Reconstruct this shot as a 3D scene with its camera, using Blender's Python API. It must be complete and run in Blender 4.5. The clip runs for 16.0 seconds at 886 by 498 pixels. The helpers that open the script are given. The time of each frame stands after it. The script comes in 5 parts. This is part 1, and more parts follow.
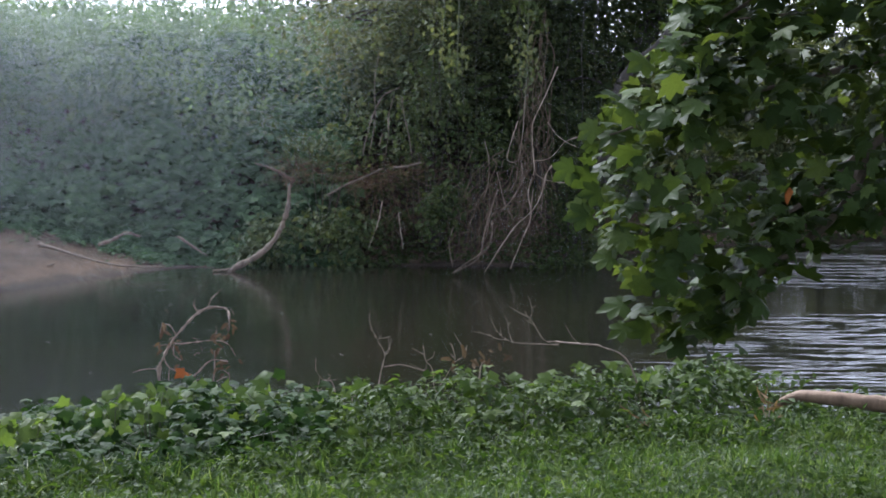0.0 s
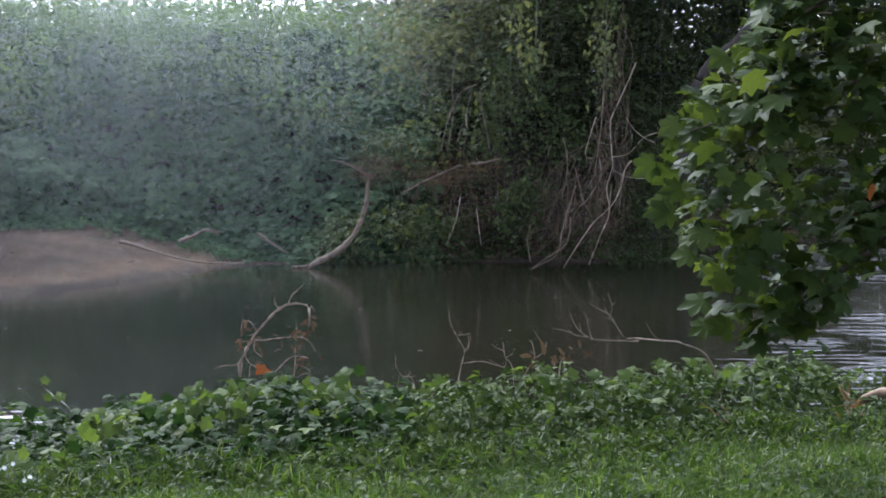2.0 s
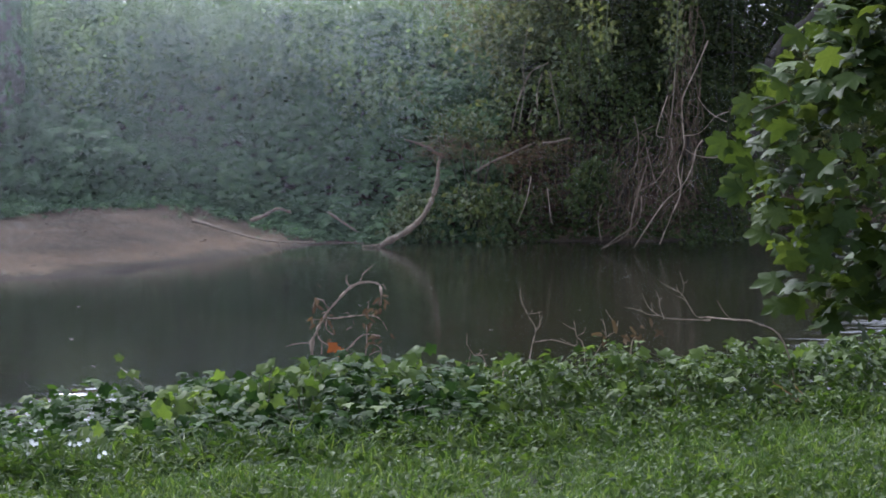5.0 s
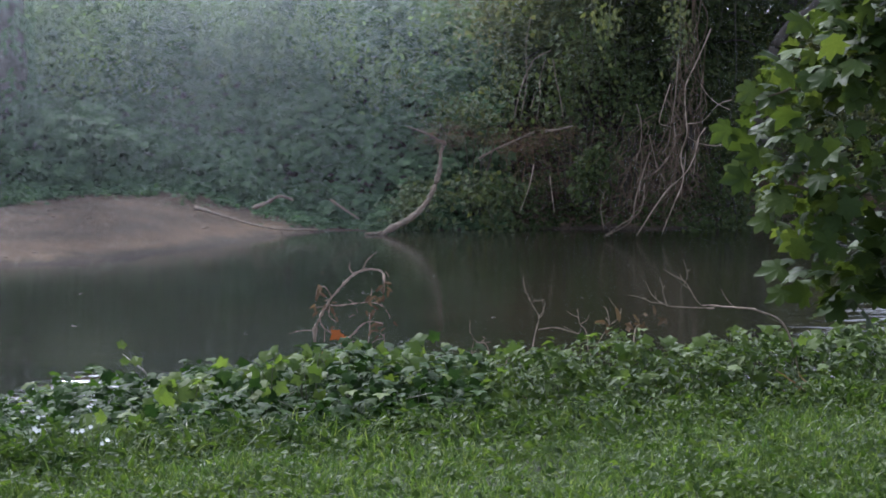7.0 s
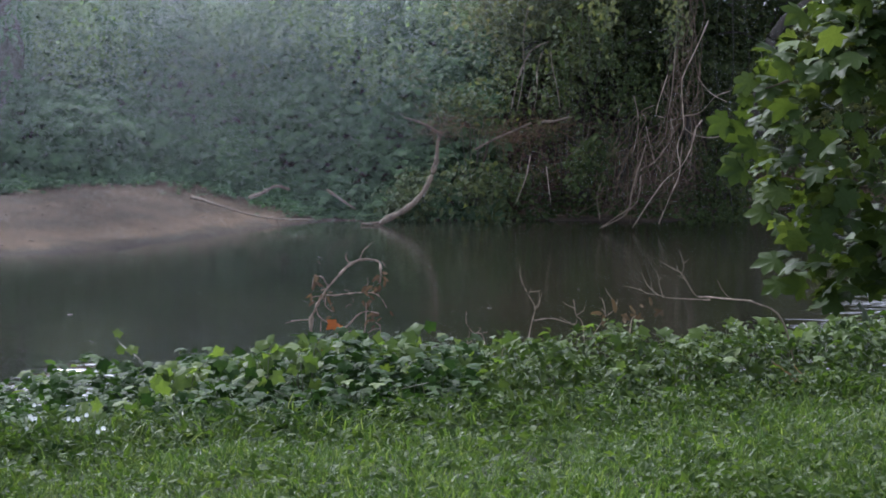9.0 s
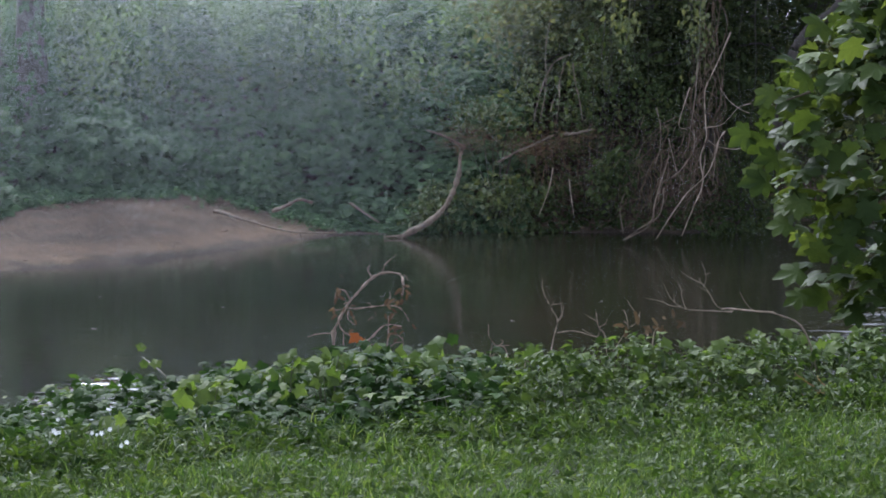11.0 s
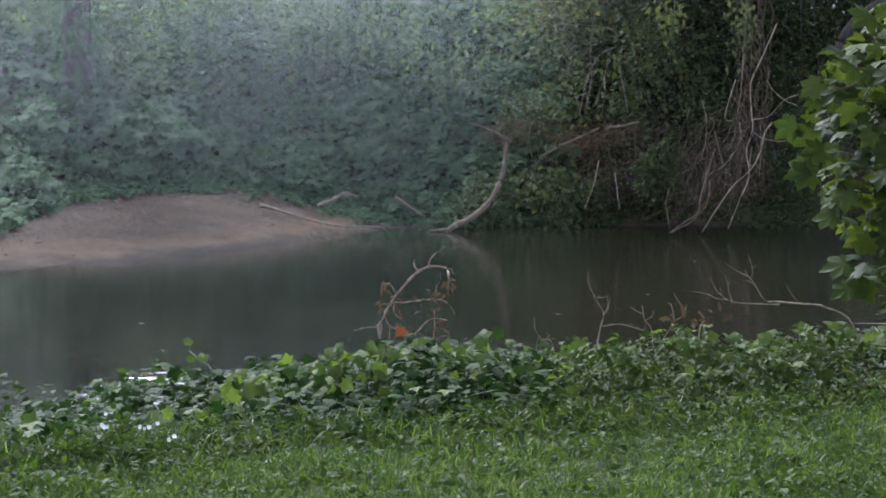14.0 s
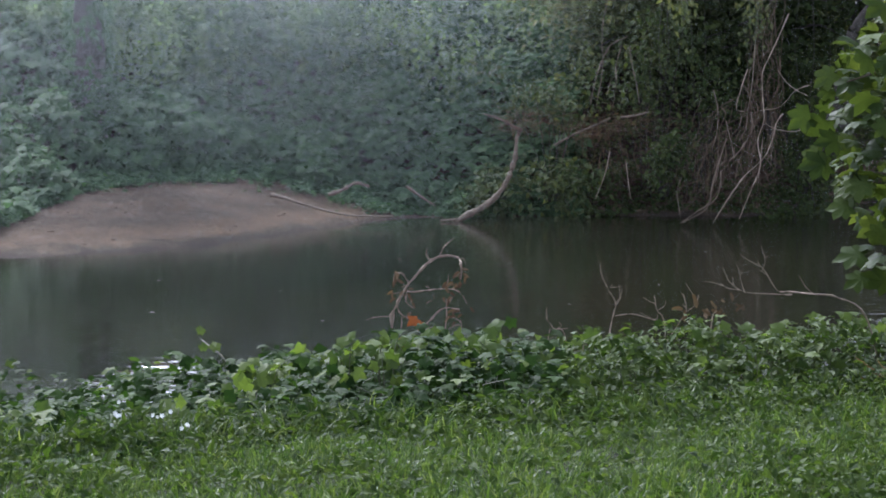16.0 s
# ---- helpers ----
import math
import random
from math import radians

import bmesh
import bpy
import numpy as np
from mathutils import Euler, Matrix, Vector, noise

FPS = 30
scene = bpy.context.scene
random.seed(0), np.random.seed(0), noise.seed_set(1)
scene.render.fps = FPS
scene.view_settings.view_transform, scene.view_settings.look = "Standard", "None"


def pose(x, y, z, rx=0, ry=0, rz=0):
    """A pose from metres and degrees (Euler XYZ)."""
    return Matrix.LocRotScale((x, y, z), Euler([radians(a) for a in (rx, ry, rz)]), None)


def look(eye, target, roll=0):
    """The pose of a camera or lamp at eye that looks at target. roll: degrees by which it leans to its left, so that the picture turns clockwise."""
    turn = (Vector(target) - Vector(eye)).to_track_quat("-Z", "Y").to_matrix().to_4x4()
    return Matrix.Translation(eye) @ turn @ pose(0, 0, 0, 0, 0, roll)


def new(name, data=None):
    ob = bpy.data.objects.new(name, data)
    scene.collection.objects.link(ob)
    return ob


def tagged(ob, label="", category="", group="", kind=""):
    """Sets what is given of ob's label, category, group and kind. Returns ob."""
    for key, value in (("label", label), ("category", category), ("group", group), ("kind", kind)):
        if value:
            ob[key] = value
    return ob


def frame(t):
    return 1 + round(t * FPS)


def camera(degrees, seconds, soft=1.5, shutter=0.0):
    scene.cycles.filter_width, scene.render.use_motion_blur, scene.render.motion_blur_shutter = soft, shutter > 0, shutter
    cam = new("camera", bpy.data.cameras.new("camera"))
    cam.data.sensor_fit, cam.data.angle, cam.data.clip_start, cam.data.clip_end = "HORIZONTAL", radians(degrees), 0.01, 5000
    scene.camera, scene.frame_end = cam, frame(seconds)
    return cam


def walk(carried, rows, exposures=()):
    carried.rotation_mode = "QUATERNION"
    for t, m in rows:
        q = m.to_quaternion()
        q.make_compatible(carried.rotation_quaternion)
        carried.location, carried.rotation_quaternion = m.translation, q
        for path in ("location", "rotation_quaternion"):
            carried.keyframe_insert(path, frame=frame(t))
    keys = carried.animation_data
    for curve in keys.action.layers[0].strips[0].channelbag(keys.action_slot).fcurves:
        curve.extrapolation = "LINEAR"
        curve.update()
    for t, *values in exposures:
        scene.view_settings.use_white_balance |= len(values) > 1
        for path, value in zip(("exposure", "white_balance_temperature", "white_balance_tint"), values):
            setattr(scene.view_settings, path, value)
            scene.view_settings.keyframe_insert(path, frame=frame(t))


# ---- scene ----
cam = camera(24.57, 16.0, soft=1.75)
# seconds, eye, target, roll
PATH = [
    (0, (0.044, 0.057, 1.886), (0.186, 2.048, 1.757), 0.3),
    (0.5, (0.039, 0.05, 1.887), (0.163, 2.042, 1.757), 0.2),
    (1, (0.032, 0.042, 1.887), (0.126, 2.036, 1.757), 0.1),
    (1.5, (0.03, 0.043, 1.886), (0.109, 2.038, 1.756), 0.2),
    (2, (0.03, 0.054, 1.889), (0.096, 2.049, 1.756), 0.1),
    (2.5, (0.031, 0.048, 1.884), (0.09, 2.043, 1.752), 0.1),
    (3, (0.03, 0.041, 1.887), (0.083, 2.036, 1.752), 0.1),
    (3.5, (0.029, 0.048, 1.883), (0.06, 2.043, 1.743), 0.1),
    (4, (0.026, 0.042, 1.884), (0.032, 2.037, 1.738), 0.1),
    (6.5, (0.019, 0.055, 1.88), (0.013, 2.049, 1.72), 0.0),
    (7, (0.015, 0.063, 1.879), (0.01, 2.056, 1.714), 0.1),
    (7.5, (0.007, 0.047, 1.88), (0.004, 2.039, 1.708), 0.3),
    (8, (0.005, 0.056, 1.877), (0.0, 2.048, 1.702), 0.4),
    (8.5, (0.008, 0.056, 1.88), (0.004, 2.048, 1.703), 0.4),
    (9, (0.011, 0.061, 1.876), (0.01, 2.053, 1.702), 0.4),
    (11.5, (0.022, 0.047, 1.879), (-0.011, 2.04, 1.718), -0.0),
    (12, (0.023, 0.049, 1.879), (-0.019, 2.042, 1.715), -0.1),
    (12.5, (0.02, 0.044, 1.879), (-0.033, 2.037, 1.715), -0.2),
    (13, (0.022, 0.048, 1.881), (-0.039, 2.04, 1.717), -0.2),
    (13.5, (0.018, 0.029, 1.878), (-0.048, 2.021, 1.713), -0.2),
    (14, (0.02, 0.042, 1.881), (-0.049, 2.033, 1.713), -0.2),
    (14.5, (0.017, 0.042, 1.878), (-0.05, 2.034, 1.709), -0.0),
    (15, (0.011, 0.037, 1.88), (-0.06, 2.029, 1.709), 0.0),
    (15.5, (0.006, 0.032, 1.878), (-0.072, 2.023, 1.703), -0.0),
    (16, (0.006, 0.041, 1.878), (-0.073, 2.032, 1.7), -0.1),
]
walk(cam, [(t, look(eye, target, roll)) for t, eye, target, roll in PATH], [(0.0, 1.68, 5500, 17), (16.0, 1.68, 5500, 17)])

# ---- world and sun: hazy morning, sun high and veiled ----
SUN_ELEV, SUN_ROT = 47.0, -30.0
world = bpy.data.worlds.new("sky")
scene.world = world
world.use_nodes = True
wn = world.node_tree.nodes
sky = wn.new("ShaderNodeTexSky")
sky.sky_type, sky.sun_disc = "NISHITA", False
sky.sun_elevation, sky.sun_rotation = radians(SUN_ELEV), radians(SUN_ROT)
sky.air_density, sky.dust_density, sky.ozone_density = 1.0, 3.0, 1.0
wn["Background"].inputs["Strength"].default_value = 0.15
haze = wn.new("ShaderNodeHueSaturation")  # thin cloud: paler than a clear sky
haze.inputs["Saturation"].default_value = 0.22
world.node_tree.links.new(sky.outputs[0], haze.inputs["Color"])
world.node_tree.links.new(haze.outputs[0], wn["Background"].inputs["Color"])

sun = new("sun", bpy.data.lights.new("sun", "SUN"))
sun.data.energy, sun.data.angle, sun.data.color = 2.15, radians(14), (1.0, 0.94, 0.84)
away = Vector((math.sin(radians(SUN_ROT)) * math.cos(radians(SUN_ELEV)), math.cos(radians(SUN_ROT)) * math.cos(radians(SUN_ELEV)), math.sin(radians(SUN_ELEV))))
sun.matrix_world = look(away * 60, (0, 0, 0))

rng = np.random.default_rng(7)


# ---- materials ----
def node_mat(name):
    m = bpy.data.materials.new(name)
    m.use_nodes = True
    t = m.node_tree
    return m, t.nodes, t.links, t.nodes["Principled BSDF"]


def noise_node(n, l, scale, detail=4.0, coord=None, rough=0.55):
    t = n.new("ShaderNodeTexNoise")
    t.inputs["Scale"].default_value, t.inputs["Detail"].default_value, t.inputs["Roughness"].default_value = scale, detail, rough
    if coord is not None:
        l.new(coord, t.inputs["Vector"])
    return t


def ramp_node(n, l, fac, stops):
    r = n.new("ShaderNodeValToRGB")
    e = r.color_ramp.elements
    while len(e) < len(stops):
        e.new(0.5)
    for k, (at, col) in enumerate(stops):
        e[k].position, e[k].color = at, (*col, 1)
    l.new(fac, r.inputs[0])
    return r


def maths(n, l, op, a, b=None, clamp=False):
    m = n.new("ShaderNodeMath")
    m.operation, m.use_clamp = op, clamp
    for k, v in enumerate((a, b)):
        if v is None:
            continue
        if isinstance(v, (int, float)):
            m.inputs[k].default_value = v
        else:
            l.new(v, m.inputs[k])
    return m.outputs[0]


def mixed(n, l, fac, a, b, blend="MIX"):
    m = n.new("ShaderNodeMix")
    m.data_type, m.blend_type = "RGBA", blend
    for sock, v in ((m.inputs[0], fac), (m.inputs[6], a), (m.inputs[7], b)):
        if isinstance(v, (int, float)):
            sock.default_value = v
        elif isinstance(v, tuple):
            sock.default_value = (*v, 1)
        else:
            l.new(v, sock)
    return m.outputs[2]


def bumped(n, l, p, height, strength, distance):
    b = n.new("ShaderNodeBump")
    b.inputs["Strength"].default_value, b.inputs["Distance"].default_value = strength, distance
    l.new(height, b.inputs["Height"])
    l.new(b.outputs[0], p.inputs["Normal"])
    return b


def leaf_mat(name, stops, rough=0.45, glow=0.35, patch=1.2, spec=0.5, sheen=0.0, through_tint=(1.4, 1.25, 0.5)):
    """Leaf: colour varies from leaf to leaf, in patches, and in blotches on the blade; light passes through."""
    m, n, l, p = node_mat(name)
    g, o, tc = n.new("ShaderNodeNewGeometry"), n.new("ShaderNodeObjectInfo"), n.new("ShaderNodeNewGeometry")
    rnd = maths(n, l, "FRACT", maths(n, l, "ADD", g.outputs["Random Per Island"], o.outputs["Random"]))
    broad = noise_node(n, l, patch, 3, tc.outputs["Position"])
    fine = noise_node(n, l, 70, 3, tc.outputs["Position"])
    v = maths(n, l, "ADD", maths(n, l, "MULTIPLY", rnd, 0.55), maths(n, l, "MULTIPLY", broad.outputs[0], 0.5))
    v = maths(n, l, "ADD", v, maths(n, l, "MULTIPLY", maths(n, l, "SUBTRACT", fine.outputs[0], 0.5), 0.3), True)
    r = ramp_node(n, l, v, stops)
    l.new(r.outputs[0], p.inputs["Base Color"])
    p.inputs["Roughness"].default_value, p.inputs["Specular IOR Level"].default_value = rough, spec
    p.inputs["Sheen Weight"].default_value, p.inputs["Sheen Roughness"].default_value = sheen, 0.4  # pale grazing sheen that stands in for haze
    bumped(n, l, p, fine.outputs[0], 0.3, 0.004)
    tr, mx = n.new("ShaderNodeBsdfTranslucent"), n.new("ShaderNodeMixShader")
    l.new(mixed(n, l, 1.0, r.outputs[0], through_tint, "MULTIPLY"), tr.inputs["Color"])
    mx.inputs[0].default_value = glow
    l.new(p.outputs[0], mx.inputs[1]), l.new(tr.outputs[0], mx.inputs[2])
    l.new(mx.outputs[0], n["Material Output"].inputs["Surface"])
    return m


def bark_mat(name, dark, light, scale=14.0, rough=0.85):
    m, n, l, p = node_mat(name)
    g = n.new("ShaderNodeNewGeometry")
    mp = n.new("ShaderNodeMapping")
    mp.inputs["Scale"].default_value = (1, 1, 0.35)
    l.new(g.outputs["Position"], mp.inputs["Vector"])
    a, b = noise_node(n, l, scale, 6, mp.outputs[0]), noise_node(n, l, scale * 5, 4, mp.outputs[0])
    v = maths(n, l, "ADD", maths(n, l, "MULTIPLY", a.outputs[0], 0.7), maths(n, l, "MULTIPLY", b.outputs[0], 0.3))
    r = ramp_node(n, l, v, [(0.32, dark), (0.68, light)])
    l.new(r.outputs[0], p.inputs["Base Color"])
    p.inputs["Roughness"].default_value = rough
    bumped(n, l, p, v, 0.6, 0.01)
    return m


M_VINE = leaf_mat("vine_leaf", [(0.1, (0.008835, 0.02186, 0.005394)), (0.5, (0.01953, 0.04278, 0.009114)), (0.8, (0.03488, 0.06742, 0.01442)), (1.0, (0.06138, 0.093, 0.02325))], 0.55, 0.42, 1.5, spec=0.06, through_tint=(1.2, 1.25, 0.6))
# Lighter leaf tone; along the thicket crest it stands in for backlight.
M_VINE_PALE = leaf_mat("pale_vine_leaf", [(0.2, (0.05018, 0.08528, 0.01853)), (0.9, (0.1, 0.141, 0.03313))], 0.55, 0.5, spec=0.15, through_tint=(0.984, 1.025, 0.492))
M_WEED = leaf_mat("weed_leaf", [(0.1, (0.01349, 0.02706, 0.006445)), (0.5, (0.03181, 0.05561, 0.01107)), (0.8, (0.05813, 0.08612, 0.01934)), (1.0, (0.09188, 0.1097, 0.02948))], 0.55, 0.44, 1.5, spec=0.08, through_tint=(1.2, 1.25, 0.6))
M_GRASS = leaf_mat("grass_blade", [(0.1, (0.014, 0.03, 0.0075)), (0.45, (0.038, 0.07, 0.0165)), (0.75, (0.088, 0.128, 0.031)), (1.0, (0.19, 0.21, 0.085))], 0.48, 0.44, 4.5, spec=0.24, through_tint=(1.2, 1.25, 0.6))
M_SYC = leaf_mat("plane_tree_leaf", [(0.1, (0.0171, 0.0306, 0.00945)), (0.6, (0.0369, 0.0612, 0.01665)), (1.0, (0.0828, 0.1152, 0.0324))], 0.5, 0.45, 2.0, spec=0.08, through_tint=(1.215, 1.08, 0.45))
M_BANK = leaf_mat("bank_leaf", [(0.15, (0.031, 0.062, 0.03)), (0.55, (0.047, 0.09, 0.041)), (0.85, (0.07, 0.122, 0.055)), (1.0, (0.108, 0.165, 0.075))], 0.65, 0.48, 0.5, spec=0.08, through_tint=(1.1, 1.2, 0.75))
M_OLIVE = leaf_mat("olive_leaf", [(0.15, (0.0382, 0.0533, 0.0274)), (0.55, (0.0723, 0.0929, 0.0439)), (1.0, (0.136, 0.154, 0.0734))], 0.65, 0.42, 0.6, spec=0.15)
# Colour lifted and given sheen, partly to stand in for haze on the slope top.
M_TALL = leaf_mat("tall_weed_leaf", [(0.15, (0.06776, 0.1142, 0.0484)), (0.7, (0.1113, 0.1723, 0.0726)), (1.0, (0.1646, 0.2275, 0.0968))], 0.6, 0.5, 0.5, spec=0.15, sheen=0.1, through_tint=(1.162, 1.162, 0.6292))
# Darker leaf tone; on the far bank it also carries the canopy's shade.
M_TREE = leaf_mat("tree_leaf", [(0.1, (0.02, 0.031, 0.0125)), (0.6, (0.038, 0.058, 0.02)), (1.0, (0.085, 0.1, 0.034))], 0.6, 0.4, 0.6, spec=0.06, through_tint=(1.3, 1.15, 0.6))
M_DEAD = leaf_mat("dead_leaf", [(0.1, (0.0363, 0.0265, 0.0135)), (0.5, (0.0808, 0.0548, 0.027)), (1.0, (0.145, 0.104, 0.0495))], 0.75, 0.25, 8.0, spec=0.2, through_tint=(1.0, 0.95, 0.8))
M_ORANGE = leaf_mat("orange_dead_leaf", [(0.1, (0.19, 0.06, 0.014)), (1.0, (0.3, 0.115, 0.03))], 0.6, 0.35, 3.0, spec=0.1, through_tint=(1.2, 0.9, 0.6))
M_STRAW = leaf_mat("dead_brush", [(0.1, (0.036, 0.0252, 0.0174)), (0.6, (0.09, 0.06, 0.0396)), (1.0, (0.198, 0.138, 0.09))], 0.85, 0.15, 1.5, spec=0.1)
M_ROOTLET = leaf_mat("fine_root", [(0.1, (0.04, 0.028, 0.018)), (0.6, (0.09, 0.064, 0.042)), (1.0, (0.17, 0.125, 0.082))], 0.9, 0.1, 1.5, spec=0.1)
M_BARK = bark_mat("dark_bark", (0.013, 0.011, 0.008), (0.048, 0.04, 0.031))
M_DRIFT = bark_mat("driftwood", (0.038, 0.028, 0.019), (0.14, 0.107, 0.074), 9)
M_TAN = leaf_mat("tan_withered_leaf", [(0.1, (0.06, 0.042, 0.026)), (1.0, (0.17, 0.12, 0.072))], 0.8, 0.3, 3.0, spec=0.1)
M_LOG = bark_mat("dry_log", (0.09, 0.058, 0.034), (0.21, 0.142, 0.088), 12)
M_ROOT = bark_mat("dry_root", (0.034, 0.022, 0.012), (0.115, 0.076, 0.044), 18)
M_ROOT_PALE = bark_mat("pale_root", (0.13, 0.1, 0.07), (0.34, 0.27, 0.2), 18)
M_ROOT_MID = bark_mat("weathered_root", (0.06, 0.043, 0.029), (0.175, 0.133, 0.093), 18)
M_TWIG = bark_mat("twig_bark", (0.1, 0.075, 0.053), (0.27, 0.215, 0.155), 30)
M_STEM = bark_mat("green_stem", (0.0297, 0.0445, 0.0149), (0.0795, 0.084, 0.0347), 30, 0.6)


def haze_thread_mat():
    """Pale threads that stand in for haze, scattering light forwards and back alike."""
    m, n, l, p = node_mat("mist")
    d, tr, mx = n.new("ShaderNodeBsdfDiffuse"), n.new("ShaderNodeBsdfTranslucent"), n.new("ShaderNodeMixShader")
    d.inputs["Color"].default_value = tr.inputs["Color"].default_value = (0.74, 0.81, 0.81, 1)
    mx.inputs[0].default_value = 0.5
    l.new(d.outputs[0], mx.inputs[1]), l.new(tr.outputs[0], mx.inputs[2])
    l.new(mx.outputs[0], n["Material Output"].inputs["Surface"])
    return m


M_HAZE_THREAD = haze_thread_mat()


def ground_mat():
    m, n, l, p = node_mat("earth")
    g = n.new("ShaderNodeNewGeometry")
    pos = g.outputs["Position"]
    s = n.new("ShaderNodeSeparateXYZ")
    l.new(pos, s.inputs[0])
    a, b, c = noise_node(n, l, 1.3, 6, pos), noise_node(n, l, 14, 6, pos), noise_node(n, l, 90, 4, pos)
    sand = ramp_node(n, l, maths(n, l, "ADD", maths(n, l, "MULTIPLY", a.outputs[0], 0.35), maths(n, l, "ADD", maths(n, l, "MULTIPLY", b.outputs[0], 0.4), maths(n, l, "MULTIPLY", c.outputs[0], 0.25))),
                     [(0.36, (0.028, 0.019, 0.0125)), (0.46, (0.06, 0.042, 0.027)), (0.53, (0.075, 0.054, 0.035)), (0.62, (0.15, 0.11, 0.07))])
    # height above the water, with an uneven edge: silt band low down, drier mud above
    z = maths(n, l, "ADD", s.outputs[2], maths(n, l, "MULTIPLY", maths(n, l, "SUBTRACT", a.outputs[0], 0.5), 0.16))
    mr = n.new("ShaderNodeMapRange")
    l.new(z, mr.inputs[0])
    mr.inputs[1].default_value, mr.inputs[2].default_value = -1.15, -0.75
    band = ramp_node(n, l, mr.outputs[0], [(0.0, (0.35, 0.33, 0.32)), (0.16, (0.6, 0.58, 0.55)), (0.3, (1.15, 1.1, 1.0)), (0.52, (1.05, 0.98, 0.9)), (0.72, (0.7, 0.64, 0.6))])
    sand = mixed(n, l, 1.0, sand.outputs[0], band.outputs[0], "MULTIPLY")
    edge = n.new("ShaderNodeMapRange")
    l.new(s.outputs[1], edge.inputs[0])
    edge.inputs[1].default_value, edge.inputs[2].default_value = 24, 26
    low = n.new("ShaderNodeMapRange")
    l.new(z, low.inputs[0])
    low.inputs[1].default_value, low.inputs[2].default_value, low.inputs[3].default_value, low.inputs[4].default_value = -0.35, -0.15, 1, 0
    # turf colour darkened to paint in shadow between the tufts
    turf = ramp_node(n, l, b.outputs[0], [(0.3, (0.015, 0.02, 0.008)), (0.7, (0.036, 0.05, 0.015))])
    lawn = n.new("ShaderNodeMapRange")
    l.new(maths(n, l, "ADD", s.outputs[1], maths(n, l, "MULTIPLY", a.outputs[0], 1.5)), lawn.inputs[0])
    lawn.inputs[1].default_value, lawn.inputs[2].default_value, lawn.inputs[3].default_value, lawn.inputs[4].default_value = 11.5, 13.5, 1, 0
    # soil colour lowered to put the overhang's shade into the undercut bank
    soil = ramp_node(n, l, maths(n, l, "MULTIPLY", a.outputs[0], b.outputs[0]), [(0.1, (0.011, 0.0085, 0.0058)), (0.45, (0.042, 0.031, 0.021))])
    floor = mixed(n, l, lawn.outputs[0], soil.outputs[0], turf.outputs[0])
    col = mixed(n, l, maths(n, l, "MULTIPLY", edge.outputs[0], low.outputs[0]), floor, sand)
    l.new(col, p.inputs["Base Color"])
    p.inputs["Roughness"].default_value, p.inputs["Specular IOR Level"].default_value = 0.9, 0.15
    bumped(n, l, p, maths(n, l, "ADD", b.outputs[0], maths(n, l, "MULTIPLY", c.outputs[0], 0.4)), 1.0, 0.09)
    return m


